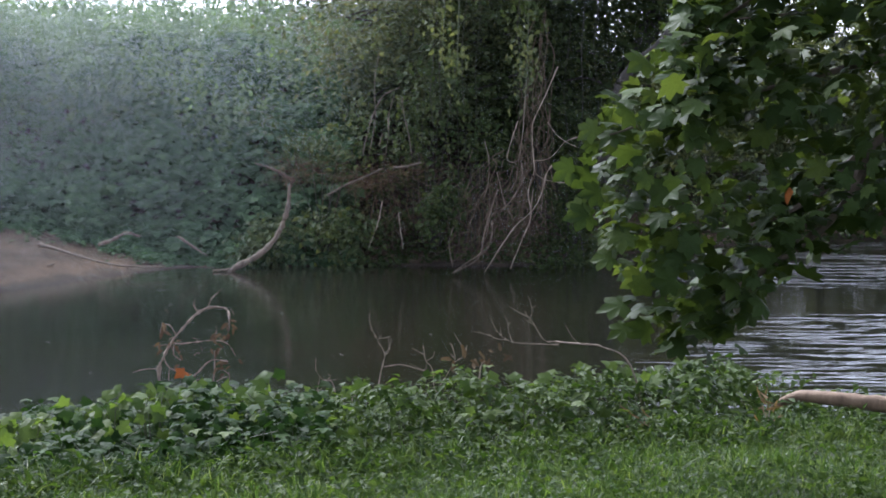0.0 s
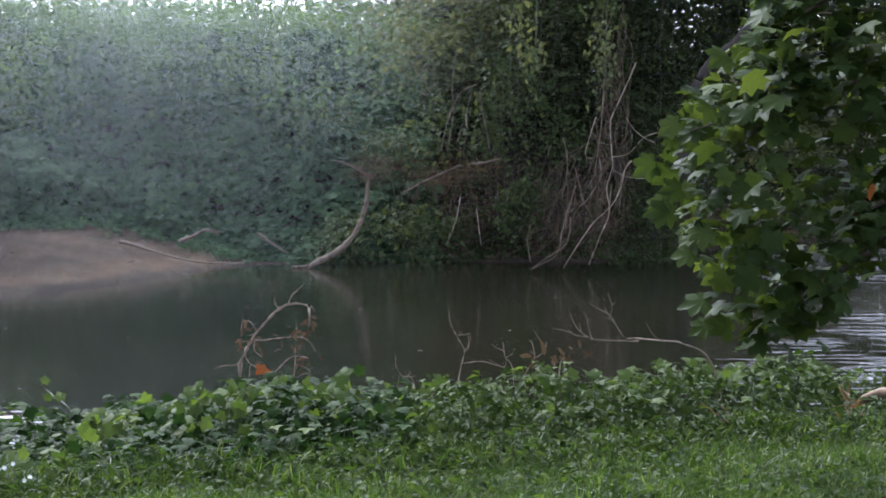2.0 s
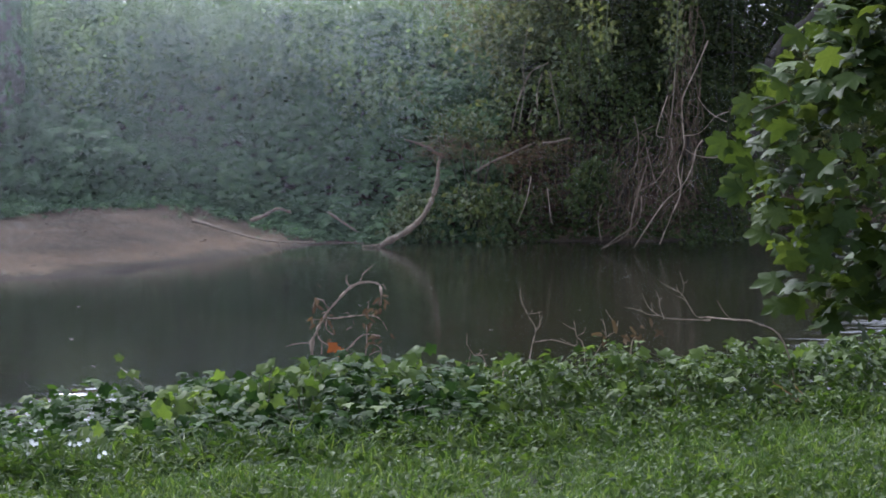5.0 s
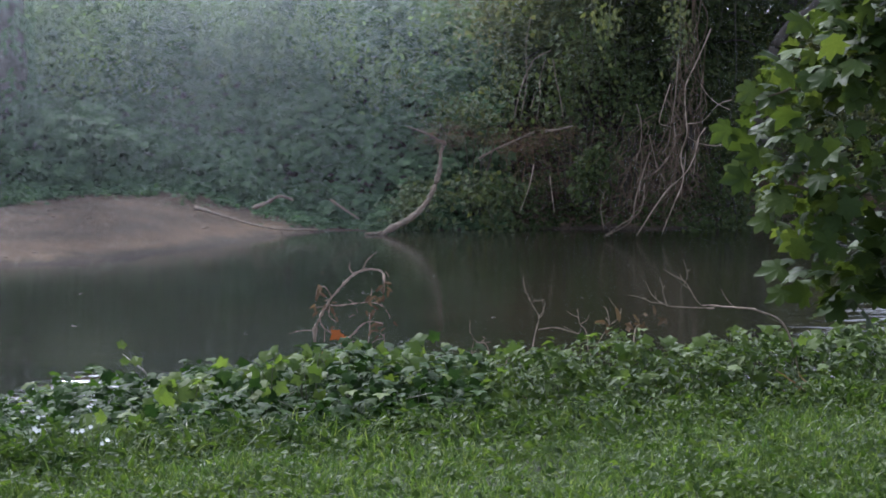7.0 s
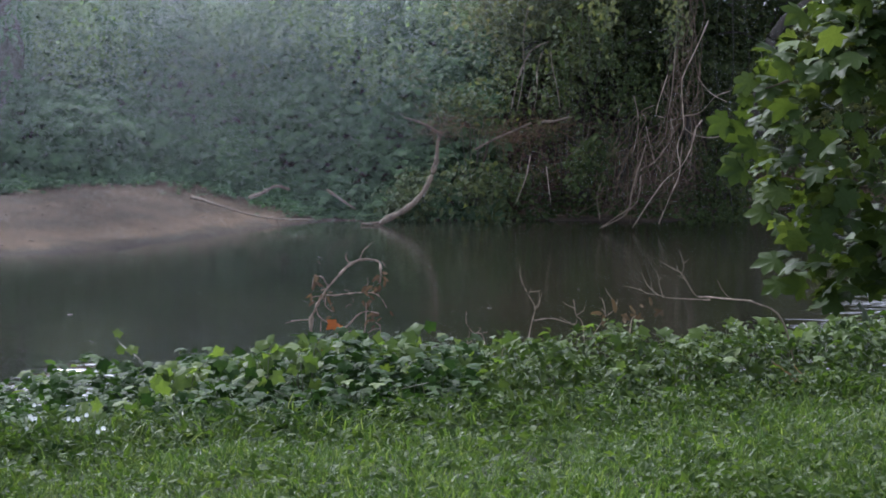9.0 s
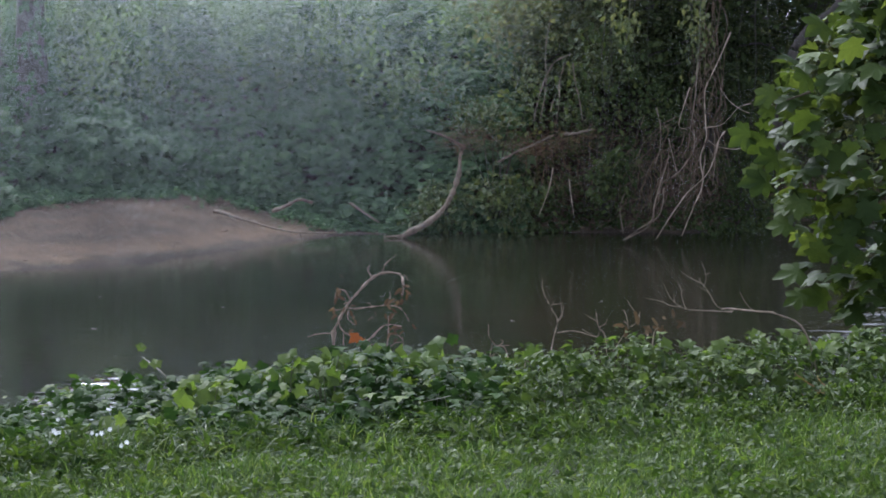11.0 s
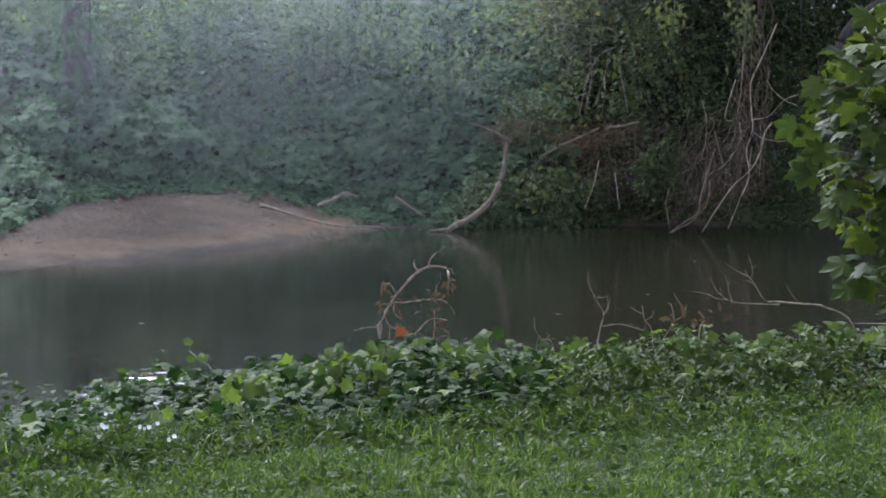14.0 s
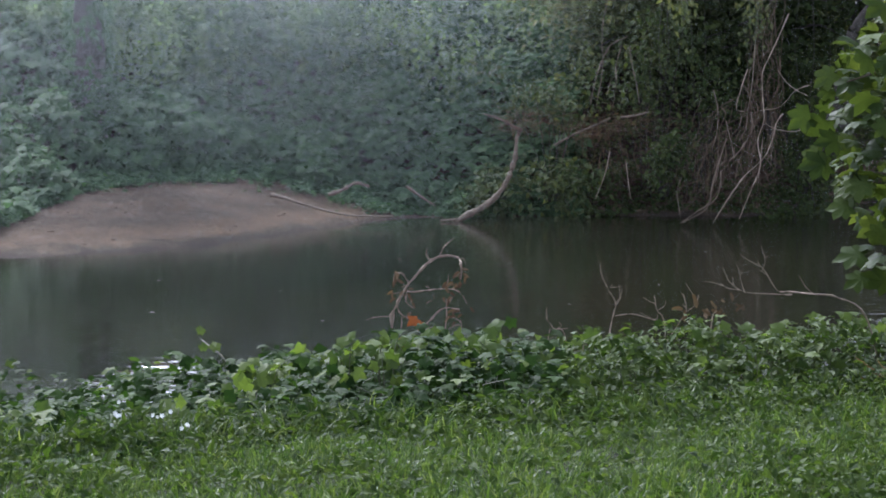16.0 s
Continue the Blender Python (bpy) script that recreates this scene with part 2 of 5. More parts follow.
def water_mat():
    """Murky slow river: calm pools, with ripples where the current breaks over shallows."""
    m, n, l, p = node_mat("river_water")
    g = n.new("ShaderNodeNewGeometry")
    pos = g.outputs["Position"]
    s = n.new("ShaderNodeSeparateXYZ")
    l.new(pos, s.inputs[0])
    murk = noise_node(n, l, 0.35, 4, pos)
    r = ramp_node(n, l, murk.outputs[0], [(0.35, (0.006, 0.0064, 0.004)), (0.7, (0.013, 0.0126, 0.0078))])
    l.new(r.outputs[0], p.inputs["Base Color"])
    p.inputs["Specular IOR Level"].default_value = 0.5
    wide = noise_node(n, l, 0.55, 2, pos)
    wob = maths(n, l, "MULTIPLY", maths(n, l, "SUBTRACT", wide.outputs[0], 0.5), 3.0)

    def ramped(v, lo, hi):
        mr = n.new("ShaderNodeMapRange")
        mr.interpolation_type = "SMOOTHSTEP"
        l.new(v, mr.inputs[0])
        mr.inputs[1].default_value, mr.inputs[2].default_value = lo, hi
        return mr.outputs[0]

    def times(*v):
        out = v[0]
        for w in v[1:]:
            out = maths(n, l, "MULTIPLY", out, w)
        return out

    x, y = s.outputs[0], s.outputs[1]
    wobbled = maths(n, l, "ADD", y, maths(n, l, "MULTIPLY", wob, 0.8))
    # a riffle by the near bank downstream, and a second one beyond a smooth reach
    side = maths(n, l, "SUBTRACT", x, maths(n, l, "MULTIPLY", y, 0.4))
    near = times(ramped(maths(n, l, "ADD", side, maths(n, l, "MULTIPLY", wob, 0.5)), -6.2, -4.6), ramped(wobbled, 32.0, 30.2))
    far = times(ramped(maths(n, l, "ADD", x, maths(n, l, "MULTIPLY", wob, 0.5)), 6.2, 7.6), ramped(wobbled, 35.2, 37.2), 0.9)
    # a small shallow by the near bank upstream
    dx, dy = maths(n, l, "ADD", x, 3.7), maths(n, l, "MULTIPLY", maths(n, l, "SUBTRACT", y, 19.6), 0.26)
    dist = maths(n, l, "SQRT", maths(n, l, "ADD", times(dx, dx), times(dy, dy)))
    pool = times(ramped(maths(n, l, "ADD", dist, maths(n, l, "MULTIPLY", wob, 0.25)), 0.6, 0.15), 0.55)
    gm = n.new("ShaderNodeMapping")
    gm.inputs["Scale"].default_value = (0.28, 0.75, 1)
    l.new(pos, gm.inputs["Vector"])
    gust = maths(n, l, "ADD", times(ramped(noise_node(n, l, 1.0, 3, gm.outputs[0]).outputs[0], 0.42, 0.56), 0.75), 0.25)
    rough_water = maths(n, l, "MAXIMUM", times(maths(n, l, "MAXIMUM", near, far), gust), pool)
    l.new(maths(n, l, "ADD", times(rough_water, 0.7), 1.34), p.inputs["IOR"])
    # long low crests across the current, with smooth dark troughs between them
    mp = n.new("ShaderNodeMapping")
    mp.inputs["Scale"].default_value = (0.85, 2.7, 1)
    l.new(pos, mp.inputs["Vector"])
    wave = noise_node(n, l, 1.0, 3, mp.outputs[0], 0.5)
    crest = maths(n, l, "MAXIMUM", maths(n, l, "SUBTRACT", wave.outputs[0], 0.49), 0.0)
    chop, swell = noise_node(n, l, 2.2, 3, mp.outputs[0], 0.5), noise_node(n, l, 0.4, 2, mp.outputs[0], 0.5)
    h = maths(n, l, "ADD", times(crest, rough_water, 0.5), times(chop.outputs[0], 0.0035))
    h = maths(n, l, "ADD", h, times(swell.outputs[0], 0.006))
    bumped(n, l, p, h, 1.0, 1.0)
    l.new(maths(n, l, "SUBTRACT", 0.085, times(rough_water, 0.07)), p.inputs["Roughness"])
    return m


M_GROUND, M_WATER = ground_mat(), water_mat()


# ---- mesh tools ----
def mesh_of(name, verts, tris, mat, smooth=False):
    """A triangle mesh from arrays."""
    verts, tris = np.asarray(verts, np.float32), np.asarray(tris, np.int32)
    me = bpy.data.meshes.new(name)
    me.vertices.add(len(verts)), me.loops.add(tris.size), me.polygons.add(len(tris))
    me.vertices.foreach_set("co", verts.ravel())
    me.loops.foreach_set("vertex_index", tris.ravel())
    me.polygons.foreach_set("loop_start", np.arange(0, tris.size, 3, dtype=np.int32))
    me.polygons.foreach_set("use_smooth", np.full(len(tris), smooth))
    me.update(calc_edges=True)
    me.materials.append(mat)
    return me


def part(name, me, parent, label="", kind=""):
    ob = new(name, me)
    ob.parent = parent
    return tagged(ob, label, kind=kind)


def base(name, at, label, category, group="", kind=""):
    ob = new(name)
    ob.empty_display_size = 0.1
    ob.location = at
    bpy.context.view_layer.update()
    return tagged(ob, label, category, group, kind)


def hung(name, me, parent, label="", kind=""):
    """A part whose mesh is in world metres, under a thing with a place of its own."""
    ob = part(name, me, parent, label, kind)
    ob.matrix_parent_inverse = Matrix.Translation(-parent.location)
    return ob


def unit(v):
    return v / np.maximum(np.linalg.norm(v, axis=-1, keepdims=True), 1e-9)


def frames_of(normal, heading):
    """Turns that lay a leaf's face along normal and its tip along heading."""
    z = unit(normal)
    y = unit(heading - z * (heading * z).sum(-1, keepdims=True))
    return np.stack([np.cross(y, z), y, z], -1)


def scattered(tv, tf, at, turns, size):
    v = np.einsum("nij,kj->nki", turns, tv) * np.asarray(size)[:, None, None] + at[:, None, :]
    f = tf[None] + (np.arange(len(at)) * len(tv))[:, None, None]
    return v.reshape(-1, 3), f.reshape(-1, 3)


def lobed_leaf(lobes, notch, droop=0.18, fold=0.16):
    """A lobed blade of width about 1, stem at the origin, tip along +y: a fan round the heart of the leaf."""
    heart, rim = np.array([0, 0.36, 0.0]), []
    for k, (ang, reach) in enumerate(lobes):
        a = radians(ang)
        rim.append((math.sin(a) * reach, 0.36 + math.cos(a) * reach))
        if k + 1 < len(lobes):
            a2, r2 = radians((ang + lobes[k + 1][0]) / 2), min(reach, lobes[k + 1][1]) * notch
            for da, rr in ((-7, r2 * 1.16), (0, r2), (7, r2 * 1.16)) if notch < 0.8 else ((0, r2),):
                rim.append((math.sin(a2 + radians(da)) * rr, 0.36 + math.cos(a2 + radians(da)) * rr))
    rim.append((0, 0.2))
    v = [heart]
    for x, y in rim:
        v.append((x, y, fold * abs(x) - droop * ((y - 0.36) ** 2 * 2 + x * x * 1.6)))
    v = np.array(v)
    f = np.array([(0, k + 1, k) for k in range(1, len(rim))] + [(0, 1, len(rim))])
    return v, f


VINE_LEAF = lobed_leaf([(-150, 0.42), (-70, 0.58), (0, 0.68), (70, 0.58), (150, 0.42)], 0.7, 0.3)
PLANE_LEAF = lobed_leaf([(-145, 0.44), (-95, 0.52), (-52, 0.62), (0, 0.7), (52, 0.62), (95, 0.52), (145, 0.44)], 0.74, 0.36, 0.14)
BROAD_LEAF = lobed_leaf([(-130, 0.44), (-62, 0.56), (0, 0.68), (62, 0.56), (130, 0.44)], 0.85, 0.34, 0.12)
OVAL_LEAF = (np.array([(0, 0, 0), (-0.3, 0.4, 0.06), (0, 0.45, -0.02), (0.3, 0.4, 0.06), (0, 1, -0.14)], float),
             np.array([(0, 2, 1), (0, 3, 2), (1, 2, 4), (2, 3, 4)]))
BLADE = (np.array([(-0.5, 0, 0), (0.5, 0, 0), (-0.46, 0.45, 0.06), (0.46, 0.45, 0.06), (-0.32, 0.78, 0.24), (0.32, 0.78, 0.24), (0, 0.95, 0.52)], float) * (0.085, 1, 1),
         np.array([(0, 1, 3), (0, 3, 2), (2, 3, 5), (2, 5, 4), (4, 5, 6)]))
SLIM_LEAF = (OVAL_LEAF[0] * (0.75, 1.1, 1.6), OVAL_LEAF[1])
CURL_LEAF = (np.array([(0, 0, 0), (-0.2, 0.22, 0.2), (0.02, 0.3, -0.02), (0.16, 0.26, 0.22), (-0.12, 0.6, 0.26), (0.07, 0.66, 0.02), (0.2, 0.55, 0.2), (-0.05, 1.0, 0.24), (0.12, 0.9, 0.32)], float),
             np.array([(0, 2, 1), (0, 3, 2), (1, 2, 4), (2, 5, 4), (2, 3, 5), (3, 6, 5), (4, 5, 7), (5, 8, 7), (5, 6, 8)]))


def spline(pts, steps):
    """Smooth path through points."""
    p = np.asarray(pts, float)
    p = np.vstack([2 * p[0] - p[1], p, 2 * p[-1] - p[-2]])
    out = []
    for k in range(1, len(p) - 2):
        for u in np.linspace(0, 1, steps, endpoint=False):
            a, b, c, d = p[k - 1 : k + 3]
            out.append(0.5 * (2 * b + (c - a) * u + (2 * a - 5 * b + 4 * c - d) * u * u + (3 * b - a - 3 * c + d) * u**3))
    return np.array(out + [p[-2]])


def tube(pts, r0, r1, sides=6, steps=5, knots=0.12):
    """A tapering, slightly knotty limb along a smooth path, closed at both ends."""
    c = spline(pts, steps)
    n = len(c)
    t = unit(np.gradient(c, axis=0))
    side = unit(np.cross(t, np.where(np.abs(t[:, 2:3]) > 0.9, (1.0, 0, 0), (0, 0, 1.0))))
    up = np.cross(side, t)
    r = np.linspace(r0, r1, n) * (1 + knots * rng.standard_normal(n))
    a = np.arange(sides) * 2 * math.pi / sides
    wob = 1 + knots * 0.6 * rng.standard_normal((n, sides))
    ring = c[:, None] + (r[:, None] * wob)[..., None] * (np.cos(a)[None, :, None] * side[:, None] + np.sin(a)[None, :, None] * up[:, None])
    v = np.vstack([ring.reshape(-1, 3), c[0], c[-1]])
    f = []
    for i in range(n - 1):
        for j in range(sides):
            p, q = i * sides + j, i * sides + (j + 1) % sides
            f += [(p, q, q + sides), (p, q + sides, p + sides)]
    for j in range(sides):
        f += [((j + 1) % sides, j, n * sides), ((n - 1) * sides + j, (n - 1) * sides + (j + 1) % sides, n * sides + 1)]
    return v, np.array(f)


def joined(pieces):
    vs, fs, k = [], [], 0
    for v, f in pieces:
        vs.append(v), fs.append(f + k)
        k += len(v)
    return np.vstack(vs), np.vstack(fs)


def fbm(x, y, scale, seed=0.0):
    return np.array([noise.fractal((a / scale + seed, b / scale - seed, seed * 0.7), 1.0, 2.0, 4) for a, b in zip(np.ravel(x), np.ravel(y))]).reshape(np.shape(x))


def sstep(v, lo, hi):
    u = np.clip((v - lo) / (hi - lo), 0, 1)
    return u * u * (3 - 2 * u)


# ---- lie of the land ----
WATER = -1.15


def shore(x):
    """The far waterline."""
    return np.interp(x, [-30, -14, -8.4, -7, -5.5, -4.4, -3.2, -2.4, 0.9, 2.5, 4.2, 5.6, 7.3, 10.7, 14, 30], [30, 31.5, 32.2, 32.7, 34.4, 36.8, 39.6, 41, 41.7, 41.6, 41.2, 42, 45, 49, 50.4, 54])


def foot(x):
    """Where the far slope starts behind the sandbar."""
    return np.interp(x, [-30, -10.5, -9.3, -8.9, -8.5, -7.2, -5.5, -4, -2.4, -1.2, 5.6, 7.3, 10.7, 14, 30], [29.5, 32, 33.4, 35.8, 39, 41.0, 41.9, 42.1, 41.8, 41.5, 42.2, 45.2, 49.3, 50.8, 54.5])


def lawn_edge(x):
    """Where the mown grass ends and the thicket begins."""
    return np.interp(x, [-6, -2.6, -2, -1.4, -0.8, 0, 1.1, 1.6, 2.2, 2.8, 4, 8], [9.5, 9.8, 10.0, 10.5, 10.85, 11.2, 11.72, 12.1, 12.45, 12.85, 12.9, 12.9])


def land(x, y):
    near = np.where(y < 9, 0.25 * (1 - y / 9), -0.04 * (y - 9))
    crest = lawn_edge(x) + 0.7
    near = near - 1.9 * sstep(y, crest, crest + 3.6)
    bed = -1.75
    s, b = shore(x), foot(x)
    bar = -1.15 + np.clip((y - s) * 0.1, -0.6, 0.75)
    steep = np.interp(x, [-3, 1.5, 4, 7], [46.0, 45.0, 45.2, 52]) - b
    steep = np.where(x > 7, 6.5, steep)
    top = np.interp(x, [-30, -10, 2, 6, 9, 30], [3.2, 3.2, 3.0, 2.4, 1.2, 1.0])
    rise = sstep(y, b - 0.3, b + steep + 0.6)
    rise = rise ** np.interp(x, [-9, -7.5], [1.9, 1.0])
    far = np.maximum(bar, bed) + (top + 0.45) * rise + np.clip(y - 60, 0, 400) * 0.004
    return np.where(y < 22, np.maximum(near, bed), far)


def terrain():
    xs = np.unique(np.concatenate([np.linspace(-1500, -60, 14), np.linspace(-60, -16, 20), np.arange(-16, 20, 0.25), np.linspace(20, 60, 20), np.linspace(60, 1500, 14)]))
    ys = np.unique(np.concatenate([np.linspace(-1500, -40, 14), np.linspace(-40, 6, 20), np.arange(6, 17, 0.25), np.arange(17, 30, 1.0), np.arange(30, 56, 0.25), np.linspace(56, 90, 16), np.linspace(90, 2500, 16)]))
    gx, gy = np.meshgrid(xs, ys)
    gz = land(gx, gy)
    rough = np.array([noise.fractal((a * 0.9, b * 0.9, 3.1), 1.0, 2.0, 3) for a, b in zip(gx.ravel(), gy.ravel())]).reshape(gx.shape)
    gz = gz + rough * np.where((gy > 26) & (gy < 90), 0.05, 0.02)
    n = len(xs)
    i = (np.arange(len(ys) - 1)[:, None] * n + np.arange(n - 1)[None]).ravel()
    f = np.concatenate([np.stack([i, i + 1, i + n + 1], 1), np.stack([i, i + n + 1, i + n], 1)])
    return np.stack([gx, gy, gz], -1).reshape(-1, 3), f


tagged(new("ground", mesh_of("ground", *terrain(), M_GROUND, True)), "grassy river bank with brown sandbar and far slope", "ground", kind="structure")
wx, wy = np.meshgrid([-400.0, -60, -20, 0, 20, 60, 400], [10.0, 20, 30, 45, 60])
wi = (np.arange(4)[:, None] * 7 + np.arange(6)[None]).ravel()
tagged(new("water", mesh_of("water", np.stack([wx, wy, np.full(wx.shape, WATER)], -1).reshape(-1, 3),
       np.concatenate([np.stack([wi, wi + 1, wi + 8], 1), np.stack([wi, wi + 8, wi + 7], 1)]), M_WATER)),
       "slow murky dark brown river water with ripples", "river", kind="structure")


# ---- lawn ----
def lawn_grass():
    """Short rough grass in tufts of uneven height, over the stretch of lawn before the thicket."""
    c = 3100
    cx, cy = rng.uniform(-4.2, 5.6, c), 7.6 + 6.2 * rng.random(c) ** 1.1
    keep = cy < lawn_edge(cx) + 0.05
    cx, cy = cx[keep], cy[keep]
    c, per = len(cx), 40
    vigour = np.clip(0.85 + 1.1 * fbm(cx, cy, 0.9, 4.0) + rng.normal(0, 0.2, c), 0.35, 1.6)
    off = rng.normal(0, 1, (c, per, 2)) * (0.04 + 0.035 * vigour)[:, None, None]
    tall = np.repeat(0.04 + 0.045 * vigour, per) * rng.uniform(0.55, 1.3, c * per)
    lean = off.reshape(-1, 2) * 7 + rng.normal(0, 0.35, (c * per, 2))
    x, y = np.repeat(cx, per) + off[..., 0].ravel(), np.repeat(cy, per) + off[..., 1].ravel()
    m = 38000  # a lower, thinner growth between the tufts
    x2, y2 = rng.uniform(-4.2, 5.6, m), 7.6 + 6.2 * rng.random(m) ** 1.15
    keep = y2 < lawn_edge(x2) + 0.1
    x, y = np.concatenate([x, x2[keep]]), np.concatenate([y, y2[keep]])
    m = int(keep.sum())
    tall, lean = np.concatenate([tall, rng.uniform(0.035, 0.085, m)]), np.concatenate([lean, rng.normal(0, 0.6, (m, 2))])
    n = len(x)
    up = unit(np.concatenate([lean, np.ones((n, 1))], 1))
    face = rng.normal(0, 1, (n, 3)) * (1, 1, 0.2)
    v, f = scattered(*BLADE, np.stack([x, y, land(x, y) - 0.01], -1), frames_of(np.cross(up, unit(np.cross(up, face))), up), tall)
    tagged(new("lawn_grass", mesh_of("lawn_grass", v, f, M_GRASS)), "short rough green grass on the river bank", "grass", kind="stuff")


def lawn_round():
    """Thinner cover on the lawn round about."""
    n = 14000
    x, y = rng.uniform(-9, 10, n), rng.uniform(-7, 9.5, n)
    keep = (y < 7.8) | (x < -4.2) | (x > 5.6)
    x, y = x[keep], y[keep]
    n = len(x)
    up = unit(np.array([0, 0, 1.0]) + rng.normal(0, 0.45, (n, 3)) * (1, 1, 0.2))
    face = rng.normal(0, 1, (n, 3)) * (1, 1, 0.2)
    v, f = scattered(*BLADE, np.stack([x, y, land(x, y) - 0.01], -1), frames_of(np.cross(up, unit(np.cross(up, face))), up), rng.uniform(0.06, 0.16, n))
    tagged(new("lawn_grass", mesh_of("lawn_grass", v, f, M_GRASS)), "mown grass on the wider lawn", "grass", kind="stuff")


lawn_round()


def lawn_weeds():
    """Small broad leaves of clover and plantain among the grass."""
    n = 62000
    x, y = rng.uniform(-4.2, 5.6, n), 7.6 + 6.0 * rng.random(n)
    patch = fbm(x, y, 0.8, 9.0)
    keep = (y < lawn_edge(x) + 0.3) & (rng.random(n) < 0.6 + 0.8 * patch)
    x, y = x[keep], y[keep]
    n = len(x)
    at = np.stack([x, y, land(x, y) + np.clip(0.045 + 0.09 * fbm(x, y, 0.3, 4.0), 0, 0.12) + rng.uniform(-0.03, 0.03, n)], -1)
    normal = unit(np.array([0, -0.15, 0.9]) + rng.normal(0, 0.5, (n, 3)))
    v, f = scattered(*OVAL_LEAF, at, frames_of(normal, rng.normal(0, 1, (n, 3))), 0.022 + 0.05 * rng.random(n) ** 1.6)
    tagged(new("lawn_weeds", mesh_of("lawn_weeds", v, f, M_WEED)), "low clover and plantain leaves in the lawn", "weeds", kind="stuff")


def edge_grass():
    """Longer uncut grass where the lawn meets the thicket."""
    n = 11000
    x = rng.uniform(-4.2, 5.4, n)
    y = lawn_edge(x) + rng.normal(0.0, 0.26, n)
    tuft = fbm(x, y, 0.3, 14.0)
    keep = rng.random(n) < 0.35 + 1.2 * tuft
    x, y = x[keep], y[keep]
    n = len(x)
    up = unit(np.array([0, -0.15, 1.0]) + rng.normal(0, 0.4, (n, 3)) * (1, 1, 0.1))
    face = rng.normal(0, 1, (n, 3)) * (1, 1, 0.2)
    v, f = scattered(BLADE[0] * (0.6, 1, 1.2), BLADE[1], np.stack([x, y, land(x, y) - 0.01], -1), frames_of(np.cross(up, unit(np.cross(up, face))), up), rng.uniform(0.09, 0.2, n))
    tagged(new("uncut_grass", mesh_of("uncut_grass", v, f, M_GRASS)), "long uncut grass along the edge of the thicket", "grass", kind="stuff")


def edge_weeds():
    """Leafy weeds in clumps where the lawn runs out, lower than the thicket behind."""
    c = 260
    cx = rng.uniform(-4.0, 5.0, c)
    cy = lawn_edge(cx) + rng.normal(-0.12, 0.2, c)
    per = 34
    wide, high = rng.uniform(0.05, 0.12, c), rng.uniform(0.06, 0.2, c)
    u = rng.random((c, per))
    x = (cx[:, None] + rng.normal(0, 1, (c, per)) * wide[:, None]).ravel()
    y = (cy[:, None] + rng.normal(0, 1, (c, per)) * wide[:, None]).ravel()
    z = land(x, y) + (high[:, None] * u).ravel() + 0.01
    n = len(x)
    normal = unit(np.array([0, -0.35, 0.8]) + rng.normal(0, 0.45, (n, 3)))
    v, f = scattered(*SLIM_LEAF, np.stack([x, y, z], -1), frames_of(normal, rng.normal(0, 1, (n, 3)) + (0, -0.3, 0)), rng.uniform(0.035, 0.085, n))
    tagged(new("edge_weeds", mesh_of("edge_weeds", v, f, M_WEED)), "clumps of small-leaved green weeds beside the lawn", "weeds", kind="stuff")


lawn_grass()
lawn_weeds()
edge_grass()
edge_weeds()


# ---- thicket of vines along the near bank ----
def thicket_top(x):
    return np.interp(x, [-5, -3.6, -2.6, -2.35, -2.16, -2.0, -1.85, -1.6, -1.3, -0.5, -0.1, 0.2, 0.5, 1.2, 1.7, 2.1, 2.5, 3.0, 3.5, 5],
                     [-0.18, -0.16, -0.13, -0.1, -0.06, -0.11, -0.17, 0.0, 0.08, 0.115, 0.1, 0.04, 0.11, 0.155, 0.1, 0.12, 0.09, 0.08, -0.09, -0.2])


def thicket_leaves(x0, x1, n, big, small):
    """Places, turns and sizes of leaves over the mound between two stretches of the bank."""
    x = rng.uniform(x0, x1, n)
    e = lawn_edge(x)
    s = rng.uniform(-0.12, 1.0, n) * np.maximum(1.25, 13.5 - e)
    y = e + s
    g = land(x, np.minimum(y, e + 0.7))
    rise = sstep(s, -0.22, 0.5)
    lump = fbm(x, y, 0.4, 2.0) * 0.24
    z = g + 0.05 + (thicket_top(x) - g) * rise + lump * rise - np.maximum(0, y - np.maximum(12.9, e + 1.0)) * 0.35
    deep = rng.random(n) ** 1.5 * np.minimum(0.45, 0.08 + rise * 0.5)
    at = np.stack([x, y, z - deep], -1)
    flat = rng.random((n, 1)) < 0.68
    normal = unit(np.where(flat, (0, 0.04, 1.0), (0, -0.55, 0.7)) + rng.normal(0, 0.24, (n, 3)))
    heading = rng.normal(0, 0.8, (n, 3)) + np.array([0, -0.9, -0.3])
    size = rng.uniform(small, big, n)
    return at, frames_of(normal, heading), size, deep


